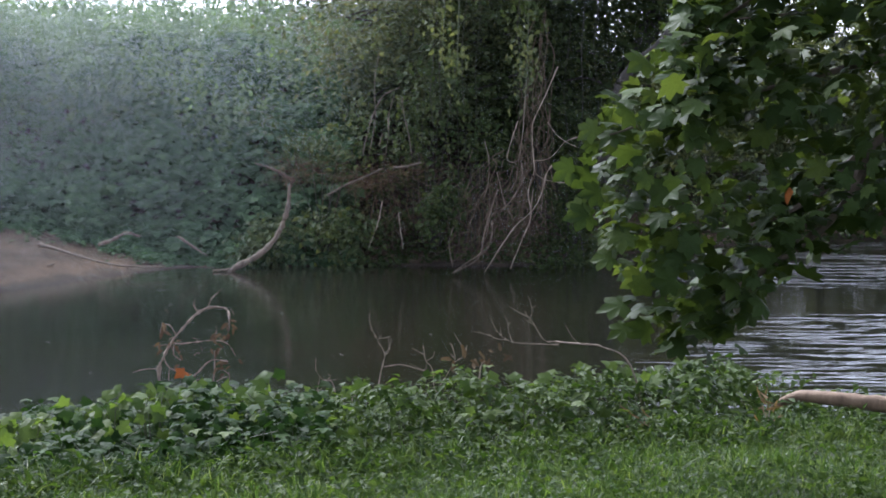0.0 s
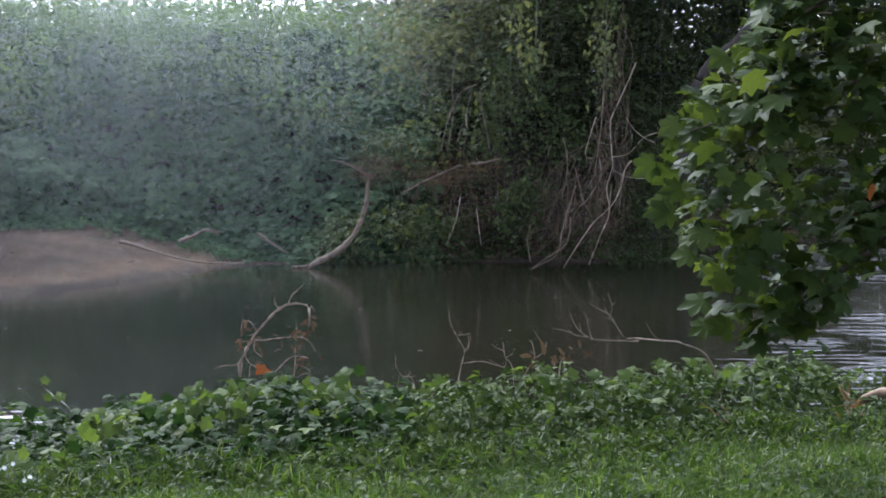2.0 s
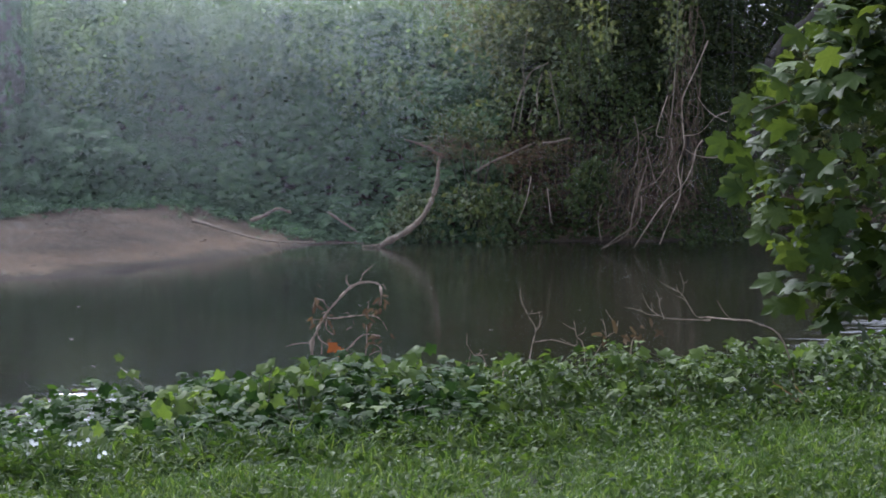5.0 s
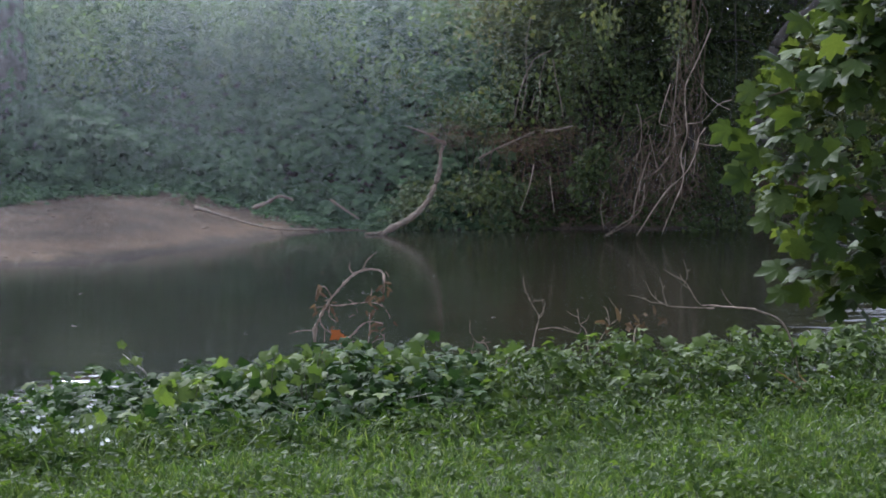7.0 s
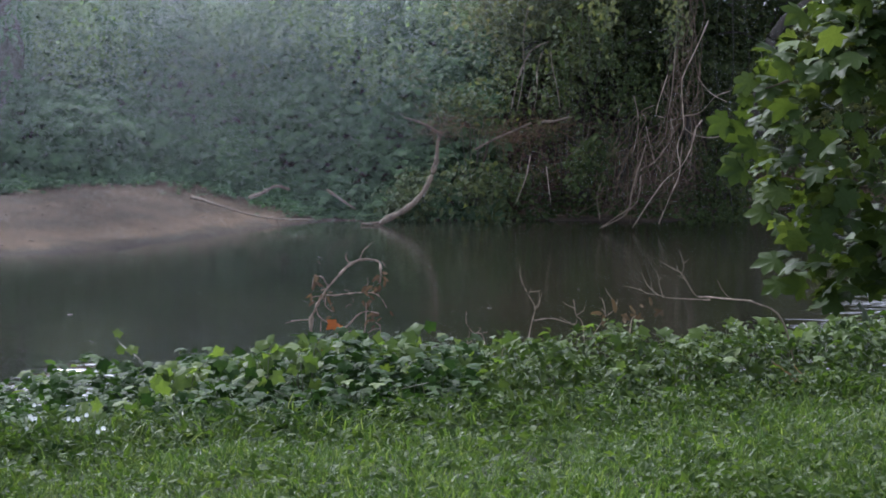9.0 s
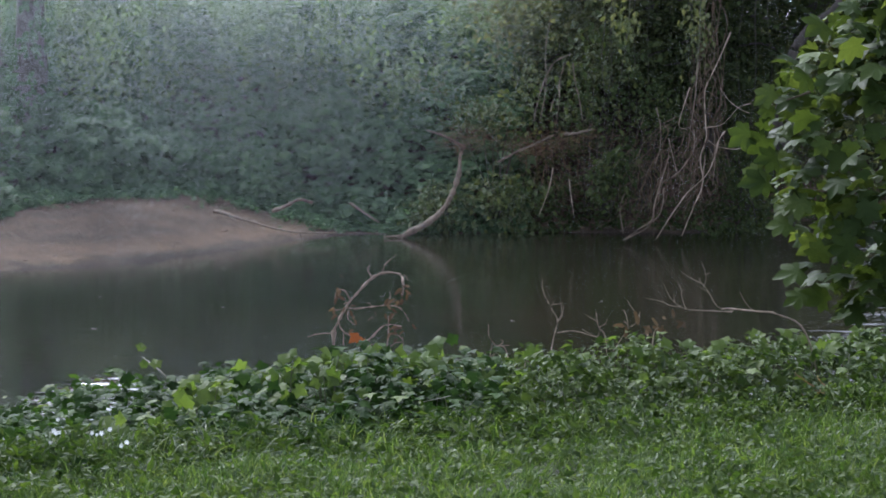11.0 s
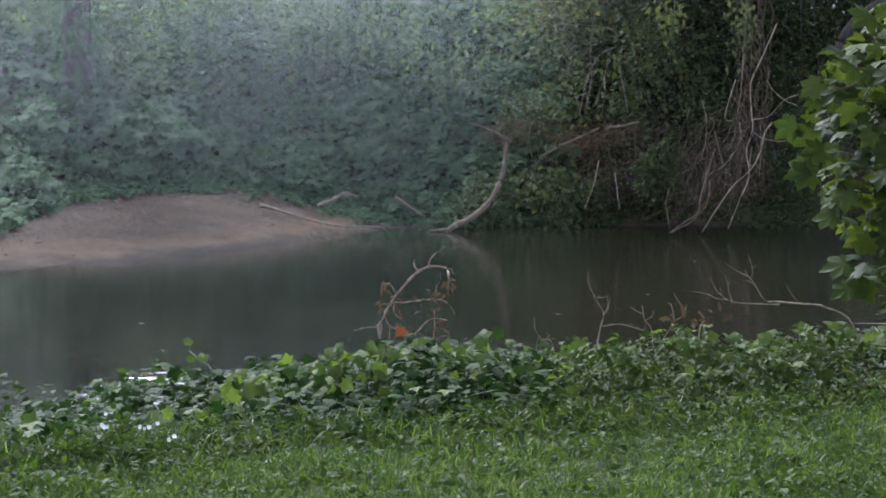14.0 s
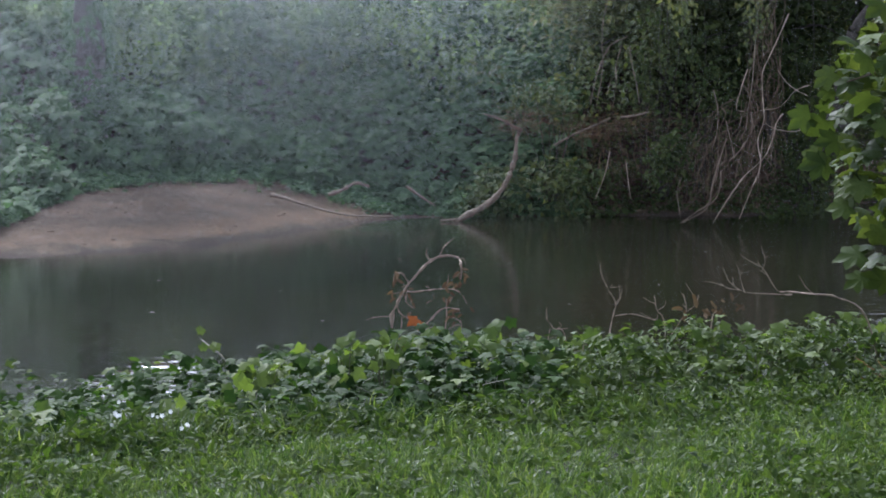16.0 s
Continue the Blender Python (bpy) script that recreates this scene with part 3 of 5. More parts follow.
def thicket(label, x0, x1, n, big, small, singles, template, mat, cat="vine thicket", fill=None):
    mid = (x0 + x1) / 2
    e = float(lawn_edge(mid)) + 0.4
    root = base("vine_thicket", (mid, e, float(land(mid, e))), label, cat, "thickets on the near bank")
    at, turn, size, deep = thicket_leaves(x0, x1, n, big, small)
    front = np.zeros(n, bool)
    front[np.argsort(deep + 0.15 * rng.random(n))[:singles]] = True
    rest = np.nonzero(~front)[0]
    v, f = scattered(*(fill or template), at[rest], turn[rest], size[rest])
    hung("foliage", mesh_of("foliage", v, f, mat, True), root, kind="stuff")
    plain_leaf, backlit_leaf = mesh_of("leaf", *template, mat, True), mesh_of("leaf", *template, M_VINE_PALE, True)
    for k in np.nonzero(front)[0]:
        # leaves near the crest get the lighter tone: backlight put into colour
        crest = at[k, 2] > float(thicket_top(at[k, 0])) - 0.02
        ob = part("leaf", backlit_leaf if rng.random() < (0.5 if crest else 0.06) else plain_leaf, root)
        ob.matrix_parent_inverse = Matrix.Translation(-root.location)
        ob.matrix_basis = Matrix.LocRotScale(at[k], Matrix(turn[k].tolist()).to_quaternion(), (float(size[k]),) * 3)
    stems = []
    for k in range(int((x1 - x0) * 14)):
        x = rng.uniform(x0, x1)
        e = float(lawn_edge(x))
        y = e + rng.uniform(0.2, 1.2)
        g, h = float(land(x, min(y, e + 0.7))), float(thicket_top(x))
        d = rng.normal(0, 0.15, 2)
        stems.append(tube([(x, y, g - 0.5), (x + d[0] * 0.5, y + d[1] * 0.5, (g + h) / 2), (x + d[0], y + d[1], h + 0.02)], 0.005, 0.002, 4, 3))
    hung("stalk_tangle", mesh_of("stalk_tangle", *joined(stems), M_STEM), root, kind="stuff")
    return root


LOW = thicket("low sparse vine tangle with lobed leaves by the water", -4.6, -1.9, 5600, 0.105, 0.04, 260, VINE_LEAF, M_VINE)
MOUND = thicket("dense green mound of lobed vine leaves above the lawn", -2.05, 0.25, 5200, 0.105, 0.04, 300, VINE_LEAF, M_VINE)
MIXED = thicket("tangled vines and small weeds along the bank edge", 0.2, 1.75, 5000, 0.1, 0.035, 280, VINE_LEAF, M_WEED, fill=SLIM_LEAF)
EAST = thicket("leafy weed bank around a fallen log", 1.7, 5.2, 8000, 0.11, 0.035, 280, VINE_LEAF, M_WEED, fill=SLIM_LEAF)


def shoots(root, n, x0, x1, zup, mat):
    """Shoots that stand up out of the mound, each with its own leaves in the lighter, backlit tone."""
    blade = mesh_of("leaf", *VINE_LEAF, mat, True)
    for k in range(n):
        x = rng.uniform(x0, x1)
        y = float(lawn_edge(x)) + rng.uniform(0.8, 1.4)
        top = float(thicket_top(x)) + rng.uniform(0.3, 1.0) * zup
        d = rng.normal(0, 0.06, 2)
        pts = np.array([(x, y, top - zup - 0.2), (x + d[0] * 0.3, y, top - zup * 0.5), (x + d[0], y + d[1], top)])
        stem = hung("shoot", mesh_of("shoot", *tube(pts, 0.004, 0.002, 4, 4), M_STEM), root)
        m = 5
        at = spline(pts, 6)[-m * 1 - 2 :][:m] + rng.normal(0, 0.012, (m, 3))
        at[-1] = pts[-1]
        turn = frames_of(unit(np.array([0, -0.6, 0.7]) + rng.normal(0, 0.4, (m, 3))), rng.normal(0, 1, (m, 3)))
        for q, turned, size in zip(at, turn, rng.uniform(0.06, 0.125, m)):
            ob = part("leaf", blade, stem)
            ob.matrix_parent_inverse = Matrix.Identity(4)
            ob.matrix_basis = Matrix.LocRotScale(q, Matrix(turned.tolist()).to_quaternion(), (float(size),) * 3)


shoots(MOUND, 48, -1.9, 0.2, 0.19, M_VINE_PALE)
shoots(LOW, 10, -3.1, -2.4, 0.16, M_VINE_PALE)
shoots(MIXED, 9, 0.3, 1.7, 0.1, M_VINE_PALE)
shoots(EAST, 16, 1.8, 3.3, 0.12, M_VINE_PALE)


def tendril():
    """The long shoot that reaches out over the water at the end of the mound."""
    root = base("vine_tendril", (-1.9, 12.9, -0.2), "thin vine shoot with three pale leaves over water", "vine")
    pts = [(-1.85, 12.9, -0.15), (-1.92, 13.0, 0.0), (-2.02, 13.1, 0.06), (-2.1, 13.2, 0.1)]
    hung("stem", mesh_of("stem", *tube(pts, 0.006, 0.003, 5, 4), M_STEM), root)
    for p, s in (((-2.11, 13.2, 0.13), 0.075), ((-2.09, 13.2, 0.02), 0.07), ((-1.97, 13.0, 0.05), 0.09)):
        ob = part("leaf", mesh_of("leaf", *VINE_LEAF, M_VINE_PALE), root)
        ob.matrix_parent_inverse = Matrix.Translation(-root.location)
        t = frames_of(np.array([[0.1, -0.8, 0.5]]) + rng.normal(0, 0.2, (1, 3)), np.array([[rng.normal(0, 0.6), 0, 1.0]]))[0]
        ob.matrix_basis = Matrix.LocRotScale(p, Matrix(t.tolist()).to_quaternion(), (s,) * 3)


tendril()


def white_flowers():
    """Small white flowers low down at the foot of the vines."""
    m, n, l, p = node_mat("white_petal")
    g = noise_node(n, l, 120, 3)
    l.new(ramp_node(n, l, g.outputs[0], [(0.3, (0.62, 0.62, 0.56)), (0.7, (0.82, 0.82, 0.77))]).outputs[0], p.inputs["Base Color"])
    p.inputs["Roughness"].default_value = 0.6
    rim, faces = [(0, 0, -0.12)], []
    for k in range(5):  # five cupped petals round the eye
        for da, rr, zz in ((-0.5, 0.55, 0.02), (-0.3, 0.95, 0.1), (0.0, 1.05, 0.06), (0.3, 0.95, 0.1), (0.5, 0.55, 0.02)):
            a = (k + da) * 2 * math.pi / 5
            rim.append((math.cos(a) * rr, math.sin(a) * rr, zz))
        faces += [(0, k * 5 + j, k * 5 + j + 1) for j in range(1, 5)]
    head = mesh_of("petals", rim, faces, m)
    for x, z in [(-2.039, 0.153), (-2.019, 0.147), (-2.008, 0.142), (-2.06, 0.09), (-2.052, 0.052), (-2.032, 0.053), (-2.053, 0.009), (-1.851, 0.139), (-1.829, 0.131), (-1.803, 0.14), (-1.76, 0.16), (-1.698, 0.083), (-1.681, 0.083), (-1.67, 0.106), (-2.027, 0.202)]:
        y = 10.05 + rng.normal(0, 0.02)
        g = float(land(x, y))
        root = base("white_flower", (x, y, g), "small white five-petalled flower at the foot of vines", "flower", "white flowers by the lawn")
        ob = part("petals", head, root, "cupped white petals")
        ob.matrix_parent_inverse = Matrix.Translation(-root.location)
        t = frames_of(np.array([[rng.normal(0, 0.3), -0.9, 0.45 + rng.normal(0, 0.2)]]), rng.normal(0, 1, (1, 3)))[0]
        ob.matrix_basis = Matrix.LocRotScale((x, y, z), Matrix(t.tolist()).to_quaternion(), (rng.uniform(0.008, 0.013),) * 3)
        hung("stem", mesh_of("stem", *tube([(x, y + 0.03, g - 0.03), (x + 0.01, y + 0.025, (g + z) / 2), (x, y + 0.004, z - 0.003)], 0.002, 0.0014, 4, 3), M_STEM), root)


white_flowers()


def single_leaf(root, template, mat, at, size, name="leaf", normal=(0, -0.8, 0.5), heading=None, label=""):
    ob = part(name, mesh_of(name, *template, mat, True), root, label)
    ob.matrix_parent_inverse = Matrix.Translation(-root.location)
    h = np.array([heading if heading is not None else (rng.normal(0, 0.5), rng.normal(0, 0.3), -1.0)])
    t = frames_of(np.array([normal]) + rng.normal(0, 0.3, (1, 3)), h)[0]
    ob.matrix_basis = Matrix.LocRotScale(at, Matrix(t.tolist()).to_quaternion(), (size,) * 3)
    return ob


def dead_sapling():
    """The withered sapling behind the mound: an arched bare stem with curled brown leaves."""
    root = base("dead_sapling", (-0.74, 12.95, -0.3), "withered bare sapling with curled brown and orange leaves", "sapling")
    y = 12.92
    stems = [
        ([(-0.86, y, -0.35), (-0.84, y, 0.1), (-0.83, y, 0.28), (-0.8, y, 0.37), (-0.74, y, 0.48), (-0.67, y, 0.58), (-0.6, y, 0.64), (-0.51, y, 0.685), (-0.42, y, 0.67), (-0.39, y, 0.61), (-0.38, y, 0.54)], 0.011, 0.005),
        ([(-0.52, y, 0.68), (-0.5, y, 0.73), (-0.46, y, 0.78), (-0.43, y, 0.79)], 0.004, 0.002),
        ([(-0.6, y, 0.64), (-0.62, y, 0.69), (-0.6, y, 0.72)], 0.004, 0.002),
        ([(-0.72, y, 0.5), (-0.77, y, 0.58), (-0.81, y, 0.57), (-0.83, y, 0.51)], 0.004, 0.002),
        ([(-0.75, y, 0.46), (-0.71, y, 0.46), (-0.56, y, 0.46), (-0.47, y, 0.48), (-0.39, y, 0.44), (-0.37, y, 0.39)], 0.006, 0.002),
        ([(-0.74, y, 0.46), (-0.73, y, 0.4), (-0.71, y, 0.34)], 0.005, 0.002),
        ([(-0.8, y, 0.36), (-0.78, y, 0.32), (-0.7, y, 0.27), (-0.6, y, 0.22)], 0.005, 0.003),
        ([(-0.66, y, 0.2), (-0.6, y, 0.27), (-0.53, y, 0.32), (-0.46, y, 0.34), (-0.4, y, 0.35)], 0.007, 0.003),
        ([(-0.49, y, 0.2), (-0.49, y, 0.3), (-0.485, y, 0.4)], 0.005, 0.002),
        ([(-0.83, y, 0.3), (-0.92, y, 0.29), (-1.0, y, 0.27)], 0.003, 0.002),
        ([(-0.5, y, 0.48), (-0.47, y, 0.53), (-0.48, y, 0.56)], 0.003, 0.002),
    ]
    for k, (pts, r0, r1) in enumerate(stems):
        pts = [np.array(p) + rng.normal(0, 0.008, 3) * (1, 4, 1) for p in pts]
        hung("stem" if k == 0 else "twig", mesh_of("twig", *tube(pts, r0 * 0.9, r1 * 1.2, 5, 5, 0.4), M_TWIG), root)
    for k in range(14):
        x, z = rng.uniform(-0.8, -0.38), rng.uniform(0.2, 0.68)
        d = rng.normal(0, 0.05, 2)
        hung("twig", mesh_of("twig", *tube([(x, y, z), (x + d[0] * 0.5, y, z + d[1] * 0.5 + 0.01), (x + d[0], y, z + d[1])], 0.003, 0.0018, 4, 3), M_TWIG), root)
    for x, z, wide, n in ((-0.385, 0.56, 0.018, 9), (-0.46, 0.48, 0.03, 14), (-0.8, 0.56, 0.022, 8), (-0.74, 0.45, 0.02, 6), (-0.42, 0.33, 0.025, 8), (-0.82, 0.46, 0.015, 3), (-0.72, 0.35, 0.02, 3)):
        for k in range(n):
            single_leaf(root, CURL_LEAF, M_DEAD, (x + rng.normal(0, wide), 12.91 + rng.normal(0, 0.03), z + rng.normal(0, wide * 1.2)), rng.uniform(0.035, 0.07), "dead_leaf")
    for x, z, s in ((-0.65, 0.3, 0.095), (-0.76, 0.18, 0.085), (-0.635, 0.28, 0.06)):
        single_leaf(root, VINE_LEAF, M_ORANGE, (x, 12.8, z), s, "orange_leaf", label="orange withered leaf")
    for x, z in ((-0.72, 0.2), (-0.62, 0.2), (-0.56, 0.19)):
        single_leaf(root, VINE_LEAF, M_VINE_PALE, (x, 12.8, z), 0.13, "green_leaf", (0, -0.5, 0.7))


dead_sapling()


def bare_twig(label, at, stems):
    root = base("bare_twig", at, label, "twig", "bare twigs on the near bank")
    for k, (pts, r) in enumerate(stems):
        pts = [np.array(p) + rng.normal(0, 0.006, 3) * (1, 5, 1) for p in pts]
        hung("stem" if k == 0 else "side_twig", mesh_of("twig", *tube(pts, r * 0.75, 0.0018, 5, 5, 0.3), M_TWIG), root)
        for j in range(3 if len(pts) > 3 else 1):  # bare spurs
            q = spline(pts, 6)
            q = q[int(rng.integers(len(q) // 2, len(q)))]
            d = np.array([rng.normal(-0.03, 0.05), 0, abs(rng.normal(0.05, 0.03))])
            hung("spur", mesh_of("spur", *tube([q, q + d * 0.5 + rng.normal(0, 0.008, 3), q + d], 0.0025, 0.0014, 4, 3), M_TWIG), root)
    return root


Y = 13.3
bare_twig("long bare forked twig leaning out over the water", (2.2, Y, -0.2), [
    ([(2.4, Y + 0.15, -0.3), (2.24, Y + 0.05, 0.25), (2.05, Y, 0.385), (1.9, Y, 0.4), (1.76, Y, 0.4), (1.66, Y, 0.43), (1.56, Y, 0.57), (1.5, Y, 0.6)], 0.008),
    ([(1.56, Y, 0.56), (1.57, Y, 0.63), (1.55, Y, 0.71)], 0.004),
    ([(1.76, Y, 0.4), (1.6, Y, 0.4), (1.45, Y, 0.42), (1.36, Y, 0.46), (1.33, Y, 0.52)], 0.005),
    ([(1.45, Y, 0.42), (1.42, Y, 0.5), (1.44, Y, 0.54)], 0.003),
    ([(1.42, Y, 0.43), (1.34, Y, 0.44), (1.29, Y, 0.48)], 0.003),
    ([(1.9, Y, 0.4), (1.87, Y, 0.43)], 0.003)])
bare_twig("bare upright twig among weeds on the bank edge", (0.55, Y, -0.25), [
    ([(0.5, Y - 0.2, -0.3), (0.57, Y, 0.15), (0.6, Y, 0.27), (0.62, Y, 0.34), (0.57, Y, 0.42), (0.53, Y, 0.5)], 0.007),
    ([(0.61, Y, 0.33), (0.64, Y, 0.38), (0.645, Y, 0.45)], 0.003),
    ([(0.57, Y, 0.42), (0.59, Y, 0.46)], 0.002),
    ([(0.6, Y, 0.25), (0.72, Y, 0.27), (0.84, Y, 0.24), (0.95, Y, 0.2)], 0.006)])
bare_twig("two thin bare stems standing in the weeds", (0.9, Y, -0.3), [
    ([(0.93, Y - 0.2, -0.35), (0.92, Y, 0.2), (0.88, Y, 0.3), (0.87, Y, 0.38)], 0.005),
    ([(0.95, Y, 0.1), (1.06, Y, 0.25), (1.07, Y, 0.3), (1.03, Y, 0.4)], 0.004),
    ([(1.07, Y, 0.27), (1.14, Y, 0.33), (1.15, Y, 0.4)], 0.003)])
bare_twig("short dead stick leaning at the bank edge", (0.2, Y, -0.3), [
    ([(0.3, Y - 0.1, -0.35), (0.28, Y, 0.1), (0.2, Y, 0.17), (0.15, Y, 0.24)], 0.006),
    ([(0.05, Y, 0.0), (0.13, Y, 0.07), (0.2, Y, 0.11)], 0.008)])


def withered_patch(label, at, n, wide, high, mat, size):
    blade = CURL_LEAF if mat is M_DEAD else (BLADE[0] * (1.6, 1, 1), BLADE[1])
    root = base("withered_plant", at, label, "plant", "withered plants on the near bank")
    for k in range(n):
        p = np.array(at) + rng.normal(0, 1, 3) * (wide, 0.06, high) + (0, 0, high)
        single_leaf(root, blade, mat, p, rng.uniform(0.6, 1.2) * size, "dead_leaf", (0, -0.7, 0.6), rng.normal(0, 1, 3))
    pts = [np.array(at) + (0, 0, -0.3), np.array(at) + (0.02, 0, 0.02), np.array(at) + (0.05, 0, high * 1.5)]
    hung("stem", mesh_of("stem", *tube(pts, 0.006, 0.003, 5, 4), M_TWIG), root)


withered_patch("clump of withered reddish brown leaves on the bank", (1.2, 13.1, 0.24), 14, 0.11, 0.05, M_DEAD, 0.08)
withered_patch("pale withered weeds at the lawn's edge", (2.18, 12.6, -0.06), 18, 0.04, 0.05, M_TAN, 0.09)
withered_patch("pale brown withered stalks beside the fallen log", (3.02, 12.75, 0.0), 16, 0.04, 0.05, M_TAN, 0.09)
withered_patch("yellowing leaves at the bank edge", (0.36, 12.7, 0.1), 4, 0.05, 0.03, M_VINE_PALE, 0.06)


def fallen_log():
    root = base("fallen_log", (3.6, 13.15, -0.05), "pale barkless fallen log lying at the bank edge", "log")
    hung("trunk", mesh_of("trunk", *tube([(3.3, 13.8, -0.12), (3.42, 13.6, 0.0), (3.6, 13.4, 0.02), (3.95, 13.2, 0.0), (4.6, 13.05, -0.05), (5.4, 12.9, -0.1)], 0.03, 0.075, 12, 6, 0.06), M_LOG, True), root)


fallen_log()


# ---- plane tree at the near bank ----
def plane_tree():
    root = base("plane_tree", (5.7, 11.6, -0.15), "plane tree with low leafy branches over the lawn", "tree")
    trunk = [(5.7, 11.6, -0.3), (5.65, 11.55, 1.2), (5.6, 11.6, 2.8), (5.65, 11.7, 5.0), (5.6, 11.7, 7.5)]
    hung("trunk", mesh_of("trunk", *tube(trunk, 0.2, 0.1, 12, 5, 0.05), M_BARK, True), root)
    limbs = [
        [(5.6, 11.6, 2.6), (4.6, 11.2, 2.3), (3.6, 10.7, 2.05), (3.05, 10.6, 1.75), (2.75, 10.5, 1.5), (2.45, 10.5, 1.35), (2.1, 10.5, 1.3), (1.75, 10.5, 1.35)],
        [(5.6, 11.6, 3.0), (4.5, 11.0, 2.7), (3.4, 10.7, 2.3), (2.7, 10.6, 2.1), (2.1, 10.5, 1.95), (1.65, 10.5, 1.8)],
        [(3.05, 10.6, 1.75), (2.9, 10.5, 1.45), (2.6, 10.45, 1.2), (2.3, 10.45, 1.0), (2.1, 10.45, 0.8)],
        [(5.6, 11.6, 3.6), (4.2, 10.9, 3.3), (3.0, 10.6, 2.8), (2.4, 10.6, 2.5), (2.0, 10.5, 2.25)],
        [(5.6, 11.6, 4.4), (4.4, 11.2, 4.4), (3.2, 10.8, 3.9), (2.4, 10.7, 3.3)],
        [(5.6, 11.6, 2.9), (5.0, 10.6, 2.9), (4.4, 10.2, 2.4), (3.8, 10.2, 1.9), (3.4, 10.3, 1.6)],
        [(5.6, 11.6, 3.3), (4.6, 11.0, 2.9), (3.9, 10.6, 2.6), (3.3, 10.5, 2.5), (2.8, 10.5, 2.45), (2.25, 10.6, 2.4)],
        [(5.6, 11.6, 2.7), (4.8, 11.2, 2.3), (4.1, 10.8, 1.9), (3.5, 10.7, 1.75), (3.0, 10.7, 1.6)],
        # two upper limbs out of view, added to shade the leaves below
        [(5.6, 11.7, 5.2), (4.2, 11.8, 5.4), (3.0, 11.8, 5.2)],
        [(5.6, 11.7, 5.6), (6.8, 11.2, 6.0), (7.8, 10.8, 6.2)],
    ]
    at = []
    for k, pts in enumerate(limbs):
        hung("limb", mesh_of("limb", *tube(pts, 0.035 if k < 8 else 0.07, 0.004, 7, 6, 0.08), M_DRIFT), root)
        c = spline(pts, 24)
        c = c[int(len(c) * 0.28) :]
        m = (520, 480, 300, 480, 480, 460, 620, 420, 300, 300)[k]
        q = c[rng.integers(0, len(c), m)]
        reach = (0.16, 0.16, 0.12, 0.2, 0.35, 0.2, 0.26, 0.2, 0.8, 0.7)[k]
        at.append(q + rng.normal(0, 1, (m, 3)) * (reach, 0.25, reach))
    at = np.vstack(at)
    # the lowest spray keeps clear of the view beneath it
    floor_z = np.interp(at[:, 0], [1.3, 1.7, 2.1, 2.3, 2.6, 3.1, 4.0], [1.2, 0.75, 0.62, 0.75, 1.1, 1.25, 1.5])
    side_x = np.interp(at[:, 2], [0.6, 0.8, 1.1, 1.3, 1.68, 1.9, 2.2, 2.5, 3.5], [1.95, 1.7, 1.7, 1.55, 1.42, 1.5, 1.85, 1.98, 2.0])
    at = at[(at[:, 2] > floor_z + 0.06) & (at[:, 0] > side_x + 0.08)]
    at = at[(at[:, 2] > 1.35) | (at[:, 0] < 2.05) | (rng.random(len(at)) < 0.75)]
    at = at[(at[:, 0] < 2.3) | (rng.random(len(at)) < 0.7)]
    edge = [(1.5, 1.66), (1.62, 1.86), (1.56, 1.45), (1.62, 1.5), (1.75, 1.32), (1.6, 1.38), (1.85, 2.2), (1.68, 1.18), (1.78, 0.92), (1.8, 0.8), (2.55, 2.5), (1.72, 1.82), (1.9, 0.75), (2.05, 0.72)]
    at = np.vstack([at, [(x, 10.45 + 0.1 * rng.standard_normal(), z) for x, z in edge]])
    n = len(at)
    level = rng.random((n, 1)) < 0.65
    normal = unit(np.where(level, (0, -0.05, 1.0), (0, -0.5, 0.5)) + rng.normal(0, 1, (n, 3)) * np.where(level, 0.35, 0.6))
    heading = np.array([-0.6, -0.2, -0.55]) + rng.normal(0, 0.6, (n, 3))
    turn, size = frames_of(normal, heading), rng.uniform(0.085, 0.165, n)
    size[-14:] = rng.uniform(0.14, 0.19, 14)
    turn[-14:] = frames_of(np.array([0.1, -0.75, 0.55]) + rng.normal(0, 0.2, (14, 3)), np.array([-0.9, 0, -0.2]) + rng.normal(0, 0.4, (14, 3)))
    single = np.zeros(n, bool)
    single[np.argsort(at[:, 0])[:270]] = True
    single[-14:] = True
    me = mesh_of("leaf", *PLANE_LEAF, M_SYC, True)
    for k in np.nonzero(single)[0]:
        ob = part("leaf", me, root)
        ob.matrix_parent_inverse = Matrix.Translation(-root.location)
        ob.matrix_basis = Matrix.LocRotScale(at[k], Matrix(turn[k].tolist()).to_quaternion(), (float(size[k]),) * 3)
    rest = ~single
    hung("crown", mesh_of("crown", *scattered(*PLANE_LEAF, at[rest], turn[rest], size[rest]), M_SYC, True), root, kind="stuff")
    single_leaf(root, CURL_LEAF, M_ORANGE, (2.55, 10.3, 1.54), 0.1, "orange_leaf", label="single orange dead leaf")


plane_tree()


